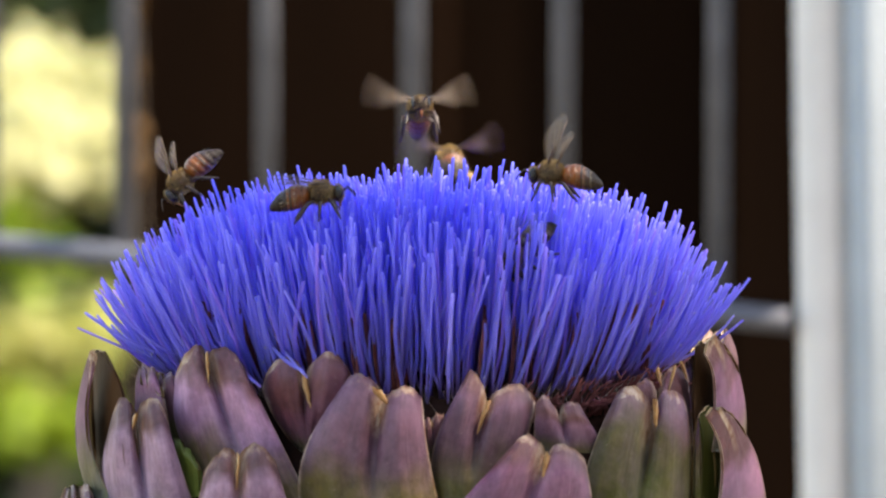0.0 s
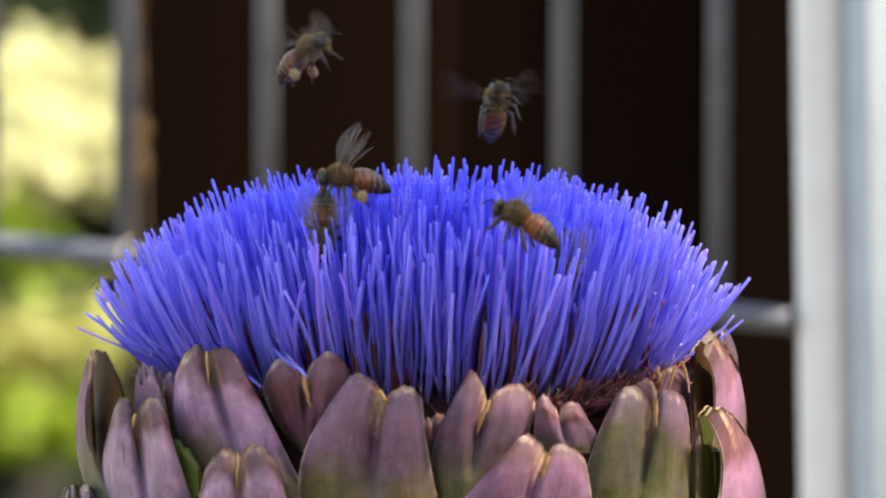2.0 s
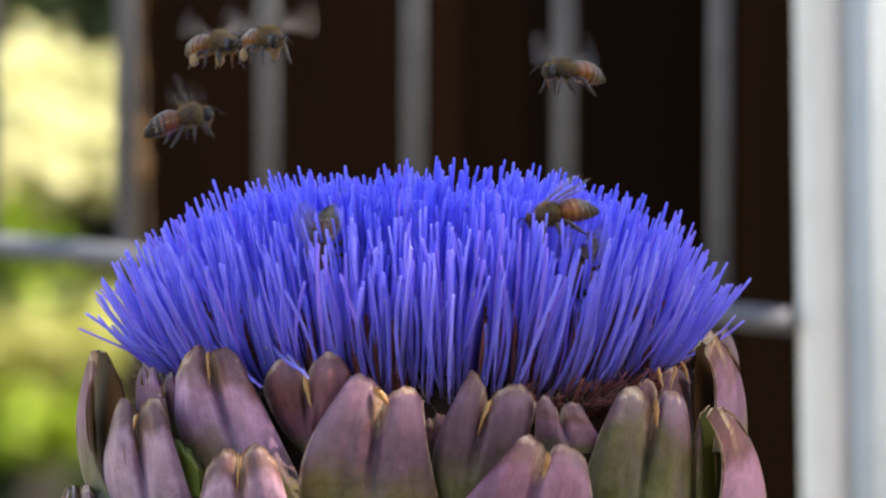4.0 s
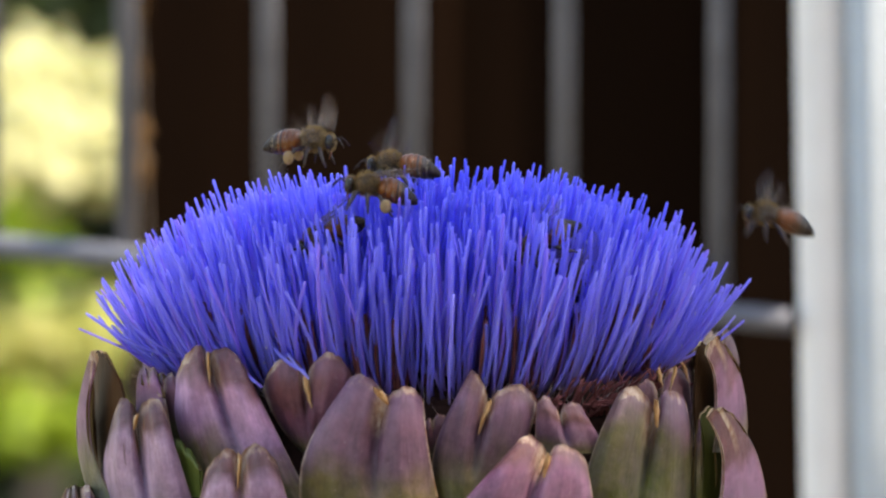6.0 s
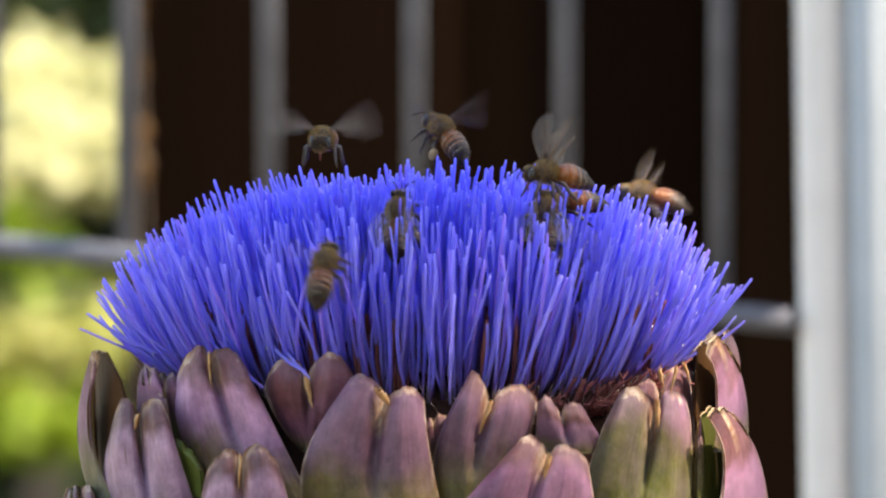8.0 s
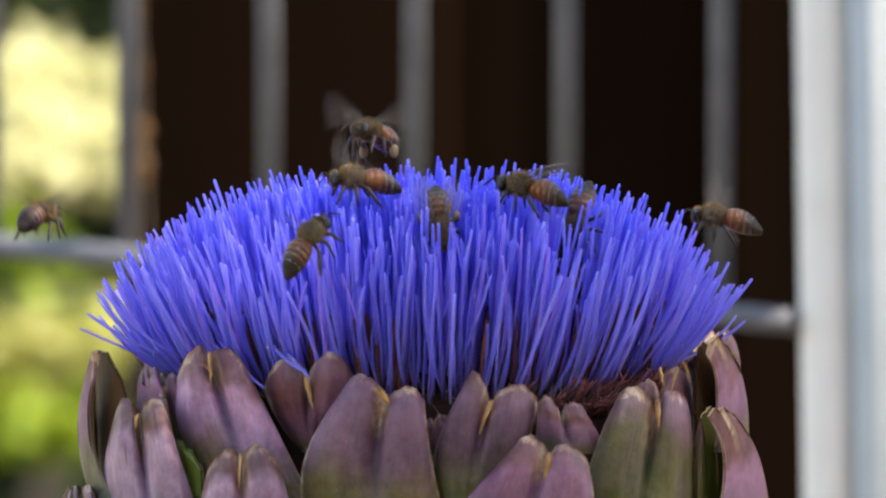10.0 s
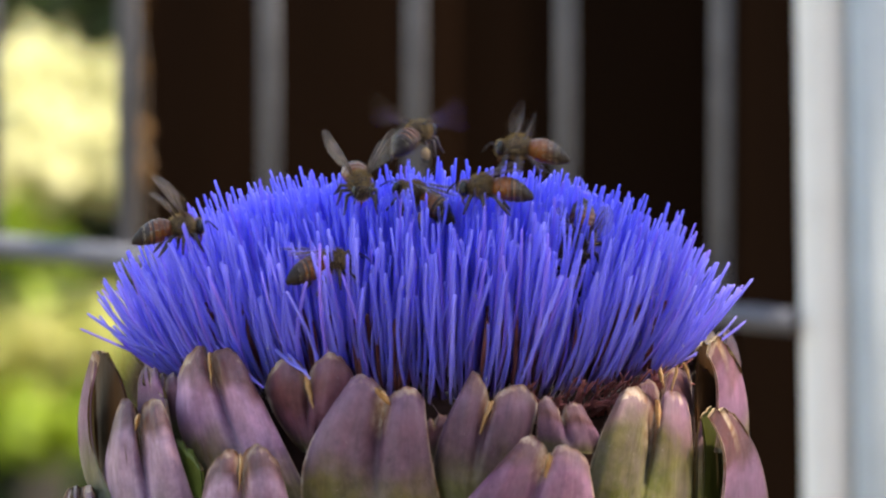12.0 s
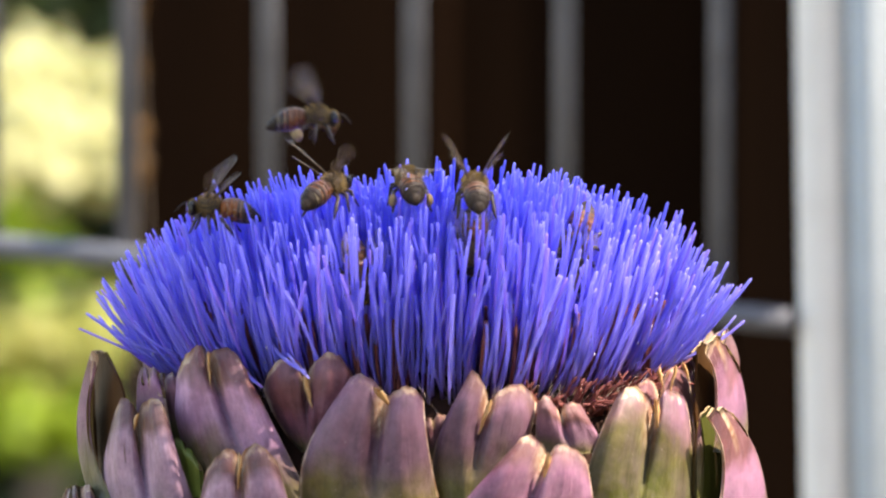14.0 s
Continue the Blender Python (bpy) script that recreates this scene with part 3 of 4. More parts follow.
def flower_head():
    head = empty("artichoke_flower", HEAD_POSE, "blooming artichoke with violet blue florets and purple green bracts", "flower")
    # fleshy core and stem
    v, f = lathe([(9, -120), (12, -100), (40, -82), (52, -60), (54, -40), (49, -24), (45.5, -14), (38, -9), (20, -5.5), (4, -5)], 48)
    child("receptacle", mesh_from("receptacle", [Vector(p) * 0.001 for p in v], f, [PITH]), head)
    v, f, _ = tube([(0, 0, -0.105), (0.004, 0.002, -0.4), (-0.003, 0.004, -0.7), (0.0, 0.0, -1.01)], [0.011, 0.011, 0.012, 0.014], 14)
    child("stem", mesh_from("stem", v, f, [STEM]), head, "ribbed green stem")
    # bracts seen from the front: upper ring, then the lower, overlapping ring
    bract(head, (395, 560, 905), (308, 690), (367, 632), (440, 662), (44, 30), (53.5, 53), (-60, 0), 3.2, BRACT_LIT, seed=11)
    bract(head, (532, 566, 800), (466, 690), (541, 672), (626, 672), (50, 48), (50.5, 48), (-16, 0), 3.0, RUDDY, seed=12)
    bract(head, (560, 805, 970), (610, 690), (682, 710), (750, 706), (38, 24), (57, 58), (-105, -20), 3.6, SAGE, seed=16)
    bract(head, (770, 885, 890), (820, 690), (866, 718), (950, 712), (46, 36), (54, 53), (-50, 20), 3.2, BRACT_DIM, seed=13)
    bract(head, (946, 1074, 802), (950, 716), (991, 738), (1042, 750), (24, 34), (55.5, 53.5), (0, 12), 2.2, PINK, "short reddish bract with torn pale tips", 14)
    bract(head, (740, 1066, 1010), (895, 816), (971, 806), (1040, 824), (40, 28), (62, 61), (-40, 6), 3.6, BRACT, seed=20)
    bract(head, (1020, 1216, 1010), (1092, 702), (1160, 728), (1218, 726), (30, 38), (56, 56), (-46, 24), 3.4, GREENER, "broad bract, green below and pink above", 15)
    bract(head, (200, 388, 1010), (198, 752), (243, 742), (300, 752), (44, 44), (59, 59), (-42, -6), 3.4, BRACT_LIT, seed=18)
    bract(head, (325, 570, 1090), (362, 848), (424, 812), (494, 830), (32, 34), (62, 61), (-10, 0), 3.4, BRACT_LIT, seed=19)
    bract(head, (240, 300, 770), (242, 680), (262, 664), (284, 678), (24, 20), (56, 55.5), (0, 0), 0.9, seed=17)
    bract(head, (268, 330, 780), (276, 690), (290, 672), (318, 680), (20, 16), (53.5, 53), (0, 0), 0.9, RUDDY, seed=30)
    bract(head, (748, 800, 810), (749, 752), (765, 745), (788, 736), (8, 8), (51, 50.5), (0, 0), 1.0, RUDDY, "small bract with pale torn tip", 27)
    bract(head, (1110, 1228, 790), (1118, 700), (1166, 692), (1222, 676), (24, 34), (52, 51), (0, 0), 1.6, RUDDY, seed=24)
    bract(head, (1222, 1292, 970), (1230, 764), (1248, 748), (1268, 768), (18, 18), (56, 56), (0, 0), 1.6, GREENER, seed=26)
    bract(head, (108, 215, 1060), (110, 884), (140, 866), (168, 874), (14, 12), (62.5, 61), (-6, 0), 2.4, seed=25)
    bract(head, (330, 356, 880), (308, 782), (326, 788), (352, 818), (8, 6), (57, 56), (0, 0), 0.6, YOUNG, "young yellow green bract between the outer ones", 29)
    # at the sides the scales stand on edge: an outer face and, behind it, the hollow inside with its shade put into the
    # colour
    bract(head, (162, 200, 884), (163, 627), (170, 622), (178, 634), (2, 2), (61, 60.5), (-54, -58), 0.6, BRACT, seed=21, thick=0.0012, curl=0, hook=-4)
    bract(head, (166, 216, 872), (166, 627), (178, 622), (194, 628), (3, 3), (57.5, 57), (-20, 44), 0.6, INNER_SHADED, "brown inside of a side bract, shade put into its colour", 32, 0.0012, 0, -5)
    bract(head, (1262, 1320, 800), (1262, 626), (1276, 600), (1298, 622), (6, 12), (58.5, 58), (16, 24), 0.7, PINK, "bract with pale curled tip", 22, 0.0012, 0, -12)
    bract(head, (1236, 1276, 780), (1240, 618), (1252, 606), (1270, 632), (4, 6), (55.5, 55), (-14, 8), 0.4, INNER_SHADED, seed=33, thick=0.0010, curl=0, hook=-6)
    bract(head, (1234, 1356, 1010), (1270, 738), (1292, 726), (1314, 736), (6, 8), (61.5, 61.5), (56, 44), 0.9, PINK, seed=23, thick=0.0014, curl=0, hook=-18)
    bract(head, (1240, 1300, 990), (1250, 740), (1270, 722), (1296, 744), (6, 6), (58, 57), (0, 0), 0.4, GREEN_SHADED, seed=34, thick=0.0010, curl=0, hook=-10)
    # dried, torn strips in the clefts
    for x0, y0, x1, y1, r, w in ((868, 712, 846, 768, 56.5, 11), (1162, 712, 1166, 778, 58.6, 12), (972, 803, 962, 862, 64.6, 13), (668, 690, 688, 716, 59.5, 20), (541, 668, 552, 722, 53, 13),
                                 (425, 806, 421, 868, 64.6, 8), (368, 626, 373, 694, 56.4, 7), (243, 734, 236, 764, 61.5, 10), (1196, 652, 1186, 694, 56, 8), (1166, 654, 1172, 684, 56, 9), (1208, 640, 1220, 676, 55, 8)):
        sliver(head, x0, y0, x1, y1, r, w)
    # the far side, closed with the same scales
    far = bract(head, (640, 840, 1010), (650, 760), (740, 752), (830, 760), (40, 40), (57, 57), (-20, 20), 3.0, seed=31)
    far.matrix_basis = Matrix.Rotation(radians(180), 4, "Z")
    for ring, (lift, count) in enumerate(((0.002, 8), (-0.012, 9), (-0.030, 15))):
        for k in range(count):
            a = 112 + 136 * (k + 0.5 * (ring % 2)) / count if ring < 2 else 360 * k / count
            child("bract", far.data, head, "", Matrix.Translation((0, 0, lift)) @ Matrix.Rotation(radians(a), 4, "Z"))
    # florets: the nearest are pieces of their own, the rest one mass
    rng = random.Random(2)
    count = 5200
    paths = []
    for i in range(count):
        r = ((i + 0.5) / count) ** 0.48
        paths.append(floret_path(min(1, max(0, r + rng.gauss(0, 0.012))), i * 2.399963 + rng.gauss(0, 0.05), rng))
    # strays that lean far out of the head
    for foot, bend, tip in (((-43, -8, -12), (-50, -9, -8.5), (-59.5, -10, -4)), ((-43, -12, -12), (-51, -13, -6), (-58, -13, -1)), ((-42, -20, -8), (-50, -22, -6), (-55.5, -22, -1)), ((-40, -24, -8), (-48, -27, -4), (-53, -28, 3)),
                            ((43, -6, -11), (52, -7, -6), (58.5, -8, 2.8)), ((-1.8, 20, 0), (-1.8, 30, 12), (-1.8, 33, 20.2))):
        paths.append([Vector(foot), Vector(bend), Vector(tip)])
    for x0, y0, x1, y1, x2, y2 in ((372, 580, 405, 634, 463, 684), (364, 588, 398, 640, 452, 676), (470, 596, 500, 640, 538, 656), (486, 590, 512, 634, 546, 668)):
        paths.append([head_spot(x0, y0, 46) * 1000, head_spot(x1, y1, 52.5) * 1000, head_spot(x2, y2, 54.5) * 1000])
    count = len(paths)
    near = sorted(range(count), key=lambda i: paths[i][0].y)[:290]
    chosen = set(near)
    for i in near:
        v, f, far_along = floret_tube(*paths[i], rng.uniform(0.23, 0.36), 8, 6)
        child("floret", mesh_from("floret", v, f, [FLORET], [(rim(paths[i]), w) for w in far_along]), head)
    rest = [i for i in range(count) if i not in chosen]
    pieces = [floret_tube(*paths[i], rng.uniform(0.23, 0.36)) for i in rest]
    v, f, w = join(pieces)
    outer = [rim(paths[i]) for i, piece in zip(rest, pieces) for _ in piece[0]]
    strands = []
    for k in range(270):
        a, r = rng.uniform(3.5, 5.9), rng.uniform(0.70, 1.04)
        foot = Vector((44 * r * math.cos(a), 44 * r * math.sin(a), -11))
        tip = foot * rng.uniform(1.02, 1.10)
        tip.z = rng.uniform(-4, 7) * (1.15 - r)+ 1
        strands.append(floret_tube(foot, (foot + tip) / 2 + Vector((rng.gauss(0, 1), rng.gauss(0, 1), 0)), tip, rng.uniform(0.35, 0.6), 5, 4))
    for k in range(170):
        a = rng.uniform(-1.30, -0.50)
        foot = Vector((47 * math.cos(a), 47 * math.sin(a), -17))
        b = a + rng.gauss(0, 0.07)
        tip = Vector((math.cos(b), math.sin(b), 0)) * rng.uniform(48, 52) + Vector((0, 0, rng.uniform(-15, -9)))
        strands.append(floret_tube(foot, (foot + tip) / 2 + Vector((rng.gauss(0, 1), rng.gauss(0, 1), 1.5)), tip, rng.uniform(0.10, 0.26), 5, 4))
    v2, f2, w2 = join(strands)
    tagged(child("withered_strand", mesh_from("withered_strand", v2, f2, [WITHERED]), head, "dry reddish brown strands between the florets"), kind="stuff")
    # white flecks: pollen, and the florets' small sparkles put into shape
    flecks = []
    for k in range(900):
        p0, p1, p2 = paths[rng.randrange(count)]
        t = rng.uniform(0.25, 0.97)
        c = (p0 * (1 - t) ** 2 + p1 * 2 * t * (1 - t) + p2 * t * t) * 0.001 + Vector((rng.gauss(0, 1), rng.gauss(-0.3, 1), 0)).normalized() * 0.0005
        q = rng.uniform(0.00009, 0.00021)
        fv = [c + Vector(d) * q for d in ((1, 0, 0), (0, 1, 0), (-1, 0, 0), (0, -1, 0), (0, 0, 2.2), (0, 0, -2.2))]
        flecks.append((fv, [(0, 1, 4), (1, 2, 4), (2, 3, 4), (3, 0, 4), (1, 0, 5), (2, 1, 5), (3, 2, 5), (0, 3, 5)], [0] * 6))
    v2, f2, w2 = join(flecks)
    tagged(child("pollen_dust", mesh_from("pollen_dust", v2, f2, [FLECK]), head, "white flecks for pollen and for sparkles on the florets"), kind="stuff")
    hairs = []
    for k in range(190):
        a, r = rng.uniform(3.3, 6.1), rng.uniform(0.93, 1.06)
        foot = Vector((45 * r * math.cos(a), 45 * r * math.sin(a), -15))
        d = Vector((foot.x, foot.y, 0)).normalized() * rng.uniform(0, 4) + Vector((rng.gauss(0, 2), rng.gauss(0, 2), rng.uniform(2, 6)))
        hairs.append(tube([foot * 0.001, (foot + d) * 0.001], [0.00007, 0.00002], 3))
    v2, f2, w2 = join(hairs)
    tagged(child("pappus_hair", mesh_from("pappus_hair", v2, f2, [PAPPUS]), head, "fine pale hairs at the florets' feet"), kind="stuff")
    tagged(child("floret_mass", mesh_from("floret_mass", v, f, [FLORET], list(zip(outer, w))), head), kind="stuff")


flower_head()


# ---- honeybees ----
def fuzz(rng, centre, size, count, length, forward=0.0):
    verts, faces = [], []
    for _ in range(count):
        z, a = rng.uniform(-1, 1), rng.uniform(0, 6.283)
        q = math.sqrt(1 - z * z)
        n = Vector((q * math.cos(a), q * math.sin(a), z))
        p = Vector(centre) + Vector((n.x * size[0], n.y * size[1], n.z * size[2]))
        d = (n + Vector((rng.gauss(forward, 0.25), rng.gauss(0, 0.25), rng.gauss(0, 0.25)))).normalized()
        s = d.orthogonal().normalized() * length * 0.075
        k = len(verts)
        e = p + d * length * rng.uniform(0.6, 1.2)
        verts += [p - s, p + s, e]
        faces.append((k, k + 1, k + 2))
    return verts, faces


def blob(centre, size, seg=16, rings=10):
    verts, faces = [], []
    for j in range(rings + 1):
        t = math.pi * j / rings
        for i in range(seg):
            a = 2 * math.pi * i / seg
            verts.append(Vector(centre) + Vector((math.sin(t) * math.cos(a) * size[0], math.sin(t) * math.sin(a) * size[1], math.cos(t) * size[2])))
    for j in range(rings):
        for i in range(seg):
            a, b = j * seg + i, j * seg + (i + 1) % seg
            faces.append((a, a + seg, b + seg, b))
    return verts, faces


def scaled(verts):
    return [Vector(v) * 0.00108 for v in verts]


HAIR = plain("bee_hair", ((0.3, (0.17, 0.100, 0.036)), (0.7, (0.38, 0.25, 0.10))), 900, 0.8, through_light=0.3)
BAND_HAIR = plain("bee_band_hair", ((0.3, (0.18, 0.13, 0.08)), (0.7, (0.38, 0.31, 0.22))), 900, 0.8, through_light=0.3)
SHELL = plain("bee_shell", ((0.3, (0.010, 0.006, 0.004)), (0.7, (0.030, 0.016, 0.009))), 900, 0.55)
AMBER = plain("bee_amber", ((0.3, (0.075, 0.017, 0.002)), (0.7, (0.230, 0.066, 0.008))), 350, 0.28)
BAND = plain("bee_band", ((0.3, (0.014, 0.006, 0.003)), (0.7, (0.045, 0.018, 0.007))), 900, 0.4)
COAT = plain("bee_coat", ((0.3, (0.03, 0.018, 0.009)), (0.7, (0.10, 0.06, 0.027))), 1200, 0.8)
LEG = plain("bee_leg", ((0.3, (0.010, 0.005, 0.003)), (0.7, (0.040, 0.016, 0.008))), 900, 0.5)
for skin in (AMBER, BAND):
    skin.node_tree.nodes["Principled BSDF"].inputs["Specular IOR Level"].default_value = 0.4
SHELL.node_tree.nodes["Principled BSDF"].inputs["Specular IOR Level"].default_value = 0.2
EYE_BLACK = plain("bee_eye", ((0.3, (0.006, 0.005, 0.005)), (0.7, (0.02, 0.015, 0.012))), 2000, 0.2)
POLLEN = plain("pollen", ((0.3, (0.20, 0.12, 0.05)), (0.7, (0.32, 0.21, 0.10))), 1500, 0.9)


def wing_material():
    m, nt, b = material("bee_wing", 0.5)
    v, u = along(nt)
    b.inputs["Base Color"].default_value = (0.27, 0.21, 0.155, 1)
    clear = node(nt, "ShaderNodeBsdfTransparent")
    s = node(nt, "ShaderNodeMixShader")
    s.inputs[0].default_value = 0.22
    nt.links.new(clear.outputs[0], s.inputs[1])
    nt.links.new(b.outputs[0], s.inputs[2])
    nt.links.new(s.outputs[0], nt.nodes["Material Output"].inputs[0])
    return m


WING = wing_material()
VEIN = plain("wing_vein", ((0.3, (0.05, 0.03, 0.02)), (0.7, (0.12, 0.07, 0.04))), 900, 0.5)


def wing_mesh(length, width, side):
    """A membrane with veins: x runs outward along the wing, y forward; hinged at its root."""
    verts, faces, index = [], [], []
    n = 12
    for i in range(n + 1):
        t = i / n
        lead = width * (0.10 + 0.22 * math.sin(math.pi * min(1, t * 0.9)))
        trail = -width * (0.06 + 0.74 * math.sin(math.pi * (t ** 1.25) * 0.93))
        for s in range(4):
            y = lead + (trail - lead) * s / 3
            verts.append(Vector((t * length, y, 0.12 * math.sin(s * 2.1 + t * 3))))
    for i in range(n):
        for s in range(3):
            a = i * 4 + s
            faces.append((a, a + 4, a + 5, a + 1))
            index.append(0)
    for y0, y1, t1 in ((0.25, 0.28, 0.92), (0.08, -0.1, 0.85), (0.0, -0.38, 0.7)):
        v, f, _ = tube([(0, y0 * width * 0.4, 0.05), (length * 0.5 * t1, y0 * width, 0.14), (length * t1, y1 * width, 0.05)], [0.09, 0.07, 0.04], 4)
        k = len(verts)
        verts += v
        faces += [tuple(q + k for q in g) for g in f]
        index += [1] * len(f)
    return mesh_from("wing", [Vector((v.x, v.y * side, v.z)) * 0.001 for v in verts], faces, [WING, VEIN], [(0.5, 0.5)] * len(verts), index)


def wing_rest(side, fore, lift, sweep, twist=0):
    """The pose of a wing on its bee: sweep back from straight out, lift above level and twist of its blade, in degrees."""
    root = (0.6 if fore else -0.9, 1.35 * side, 1.55)
    turn = 90 * side
    return Matrix.Translation(Vector(root) * 0.001) @ pose(0, 0, 0, 0, 0, turn + sweep * side) @ pose(0, 0, 0, 0, -lift, 0) @ pose(0, 0, 0, twist * side)


def bee(label, pollen=False, seed=1, shade_toned=False):
    """A worker honeybee heading along +x, its origin in the middle of the thorax. About 13 mm long."""
    rng = random.Random(seed)
    thing = empty("honeybee", pose(0, 0, 0), label, "bee", "honeybees round the flower")
    v, f = blob((0, 0, 0), (2.1, 1.85, 1.75))
    thorax = child("thorax", mesh_from("thorax", scaled(v), f, [COAT]), thing)
    v, f = fuzz(rng, (0, 0, 0), (2.0, 1.8, 1.7), 1700, 0.7)
    child("fuzz", mesh_from("fuzz", scaled(v), f, [HAIR]), thorax, "pale tan thorax hair")
    v, f = blob((2.75, 0, -0.45), (0.85, 1.55, 1.35))
    head = child("head", mesh_from("head", scaled(v), f, [SHELL]), thing)
    v, f = fuzz(rng, (2.75, 0, -0.45), (0.82, 1.25, 1.32), 700, 0.45, 0.3)
    child("face_hair", mesh_from("face_hair", scaled(v), f, [HAIR]), head)
    for s in (-1, 1):
        v, f = blob((2.85, 1.25 * s, -0.25), (0.62, 0.42, 1.05), 12, 8)
        child("eye", mesh_from("eye", scaled(v), f, [EYE_BLACK]), head, "glossy black compound eye")
        v, f, _ = tube([(3.4, 0.35 * s, -0.2), (4.3, 0.9 * s, 0.35), (5.1, 1.4 * s, -0.5), (5.5, 1.7 * s, -1.1)], [0.12, 0.11, 0.11, 0.1], 5)
        child("antenna", mesh_from("antenna", scaled(v), f, [SHELL]), head)
    v, f, _ = tube([(2.9, 0, -1.4), (2.9, 0, -2.4), (2.6, 0, -3.2)], [0.28, 0.18, 0.08], 6)
    child("proboscis", mesh_from("proboscis", scaled(v), f, [AMBER]), head)
    # the abdomen: six overlapping rings, amber before and dark behind
    verts, faces, index = [], [], []
    seg, rows = 18, []
    for k in range(6):
        for t, grow in ((0.0, 0.95), (0.35, 1.0), (0.66, 1.02), (0.98, 1.01)):
            rows.append((k + t, grow))
    for q, grow in rows:
        t = q / 6
        r = 2.12 * math.sin(math.pi * min(1, 0.17 + 0.80 * t ** 0.92)) ** 0.7 * grow
        x, drop = -1.8 - 6.5 * t, -0.25 - 1.5 * t * t
        for i in range(seg):
            a = 2 * math.pi * i / seg
            verts.append(Vector((x, r * math.cos(a), drop + r * 0.92 * math.sin(a))))
    for j in range(len(rows) - 1):
        k, sub = j // 4, j % 4
        dark = sub == 3 or k >= 4 or (k == 2 and sub >= 2) or (k == 3 and sub >= 1)
        for i in range(seg):
            a, b = j * seg + i, j * seg + (i + 1) % seg
            faces.append((a, b, b + seg, a + seg))
            index.append((1 if k >= 4 else 2) if dark else 0)
    faces += [tuple(range(seg - 1, -1, -1)), tuple(range((len(rows) - 1) * seg, len(rows) * seg))]
    index += [0, 1]
    # the buried bee's abdomen takes darker colours for the shade between florets
    abdomen = child("abdomen", mesh_from("abdomen", scaled(verts), [g[::-1] for g in faces], [BAND if shade_toned else AMBER, SHELL, SHELL if shade_toned else BAND], None, index), thing, "banded abdomen with shade put into its colour" if shade_toned else "amber abdomen with dark bands")
    v, f = fuzz(rng, (-3.4, 0, -0.3), (1.6, 2.0, 1.85), 110, 0.4, -0.4)
    for k in range(1, 5):
        for _ in range(26 + 14 * k):
            a, t = rng.uniform(0, 6.283), (k + 0.05) / 6
            r = 2.06 * math.sin(math.pi * min(1, 0.17 + 0.80 * t ** 0.92)) ** 0.7
            p = Vector((-1.8 - 6.5 * t, r * math.cos(a), -0.25 - 1.5 * t * t + r * 0.92 * math.sin(a)))
            q, n = Vector((-0.55, 0.12 * math.cos(a), 0.12 * math.sin(a) - 0.05)), len(v)
            e = Vector((0, -math.sin(a), math.cos(a))) * 0.05
            v += [p - e, p + e, p + q * rng.uniform(0.7, 1.3)]
            f.append((n, n + 1, n + 2))
    child("abdomen_hair", mesh_from("abdomen_hair", scaled(v), f, [BAND_HAIR]), abdomen, "pale hair bands")
    for s in (-1, 1):
        for k, (x, reach, back) in enumerate(((1.2, 2.2, 1.4), (0.0, 2.8, -0.6), (-1.2, 2.6, -3.0))):
            v, f, _ = tube([(x, 1.0 * s, -1.2), (x + back * 0.35, reach * s, -1.5), (x + back * 0.8, (reach + 0.2) * s, -3.2), (x + back * 1.15, (reach + 0.5) * s, -4.3)],
                           [0.30, 0.34, 0.34 if k == 2 else 0.22, 0.12], 6)
            leg = child("leg", mesh_from("leg", scaled(v), f, [LEG]), thing)
            if k == 2 and pollen:
                v, f = blob((x + back * 0.7, (reach + 0.3) * s, -2.8), (0.9, 0.7, 1.1), 10, 8)
                child("pollen_load", mesh_from("pollen_load", scaled(v), f, [POLLEN]), leg, "pale pollen load")
    for s in (-1, 1):
        child("forewing", FORE[s], thing, "clear brownish veined wing", wing_rest(s, True, 30, 55))
        child("hindwing", HIND[s], thing, "clear brownish veined wing", wing_rest(s, False, 24, 62))
    return thing


FORE = {s: wing_mesh(9.2, 3.1, s) for s in (-1, 1)}
HIND = {s: wing_mesh(6.4, 2.3, s) for s in (-1, 1)}


def at(x, y, depth, heading, pitch=0, roll=0):
    """A bee's pose: its place across and up in the view (tenths of a millimetre at the flower), its depth behind the head's axis in mm;
    heading: 0 to the right, 90 away, 180 to the left, 270 towards the camera; pitch: nose up."""
    p = EYE + view_way(x, y) * ((REACH + depth * 0.001 * math.cos(PITCH)))
    return Matrix.Translation(p) @ pose(0, 0, 0, 0, 0, heading) @ pose(0, 0, 0, 0, -pitch, 0) @ pose(0, 0, 0, roll, 0, 0)


def on(x, y, sink, heading, pitch=0, roll=0):
    """A bee's pose on the dome of floret tips, sunk that many mm into it; of a bee head down, the place is that of its raised abdomen."""
    if pitch <= -45:
        y += 52
    depth = -70.0
    while depth < 40:
        p = (EYE + view_way(x, y) * (REACH + depth * 0.001 * math.cos(PITCH)) - Vector((0, 0, HEAD))) * 1000
        r = math.hypot(p.x, p.y) / 57
        if r < 1 and p.z < dome(r) - p.y * TILT:
            break
        depth += 0.5
    if sink < 2:
        sink += 6.0 * max(0.0, min(1.0, (y - 300) / 30)) - 2.2
    sink += 9.5 * max(0.0, min(1.0, (sink - 2) / 2))
    front = -40 * math.sqrt(max(0.0, 1 - ((x - 740) / 570) ** 2))
    return at(x, y, min(depth, front if sink < 2 else 18) + sink, heading, pitch, roll)


END = 14.0
AMBER_BEE = "honeybee with amber banded abdomen and clear wings"
LADEN_BEE = "honeybee with amber banded abdomen carrying pale pollen"
BURIED_BEE = "honeybee foraging deep between the blue florets, colour darkened for shade"


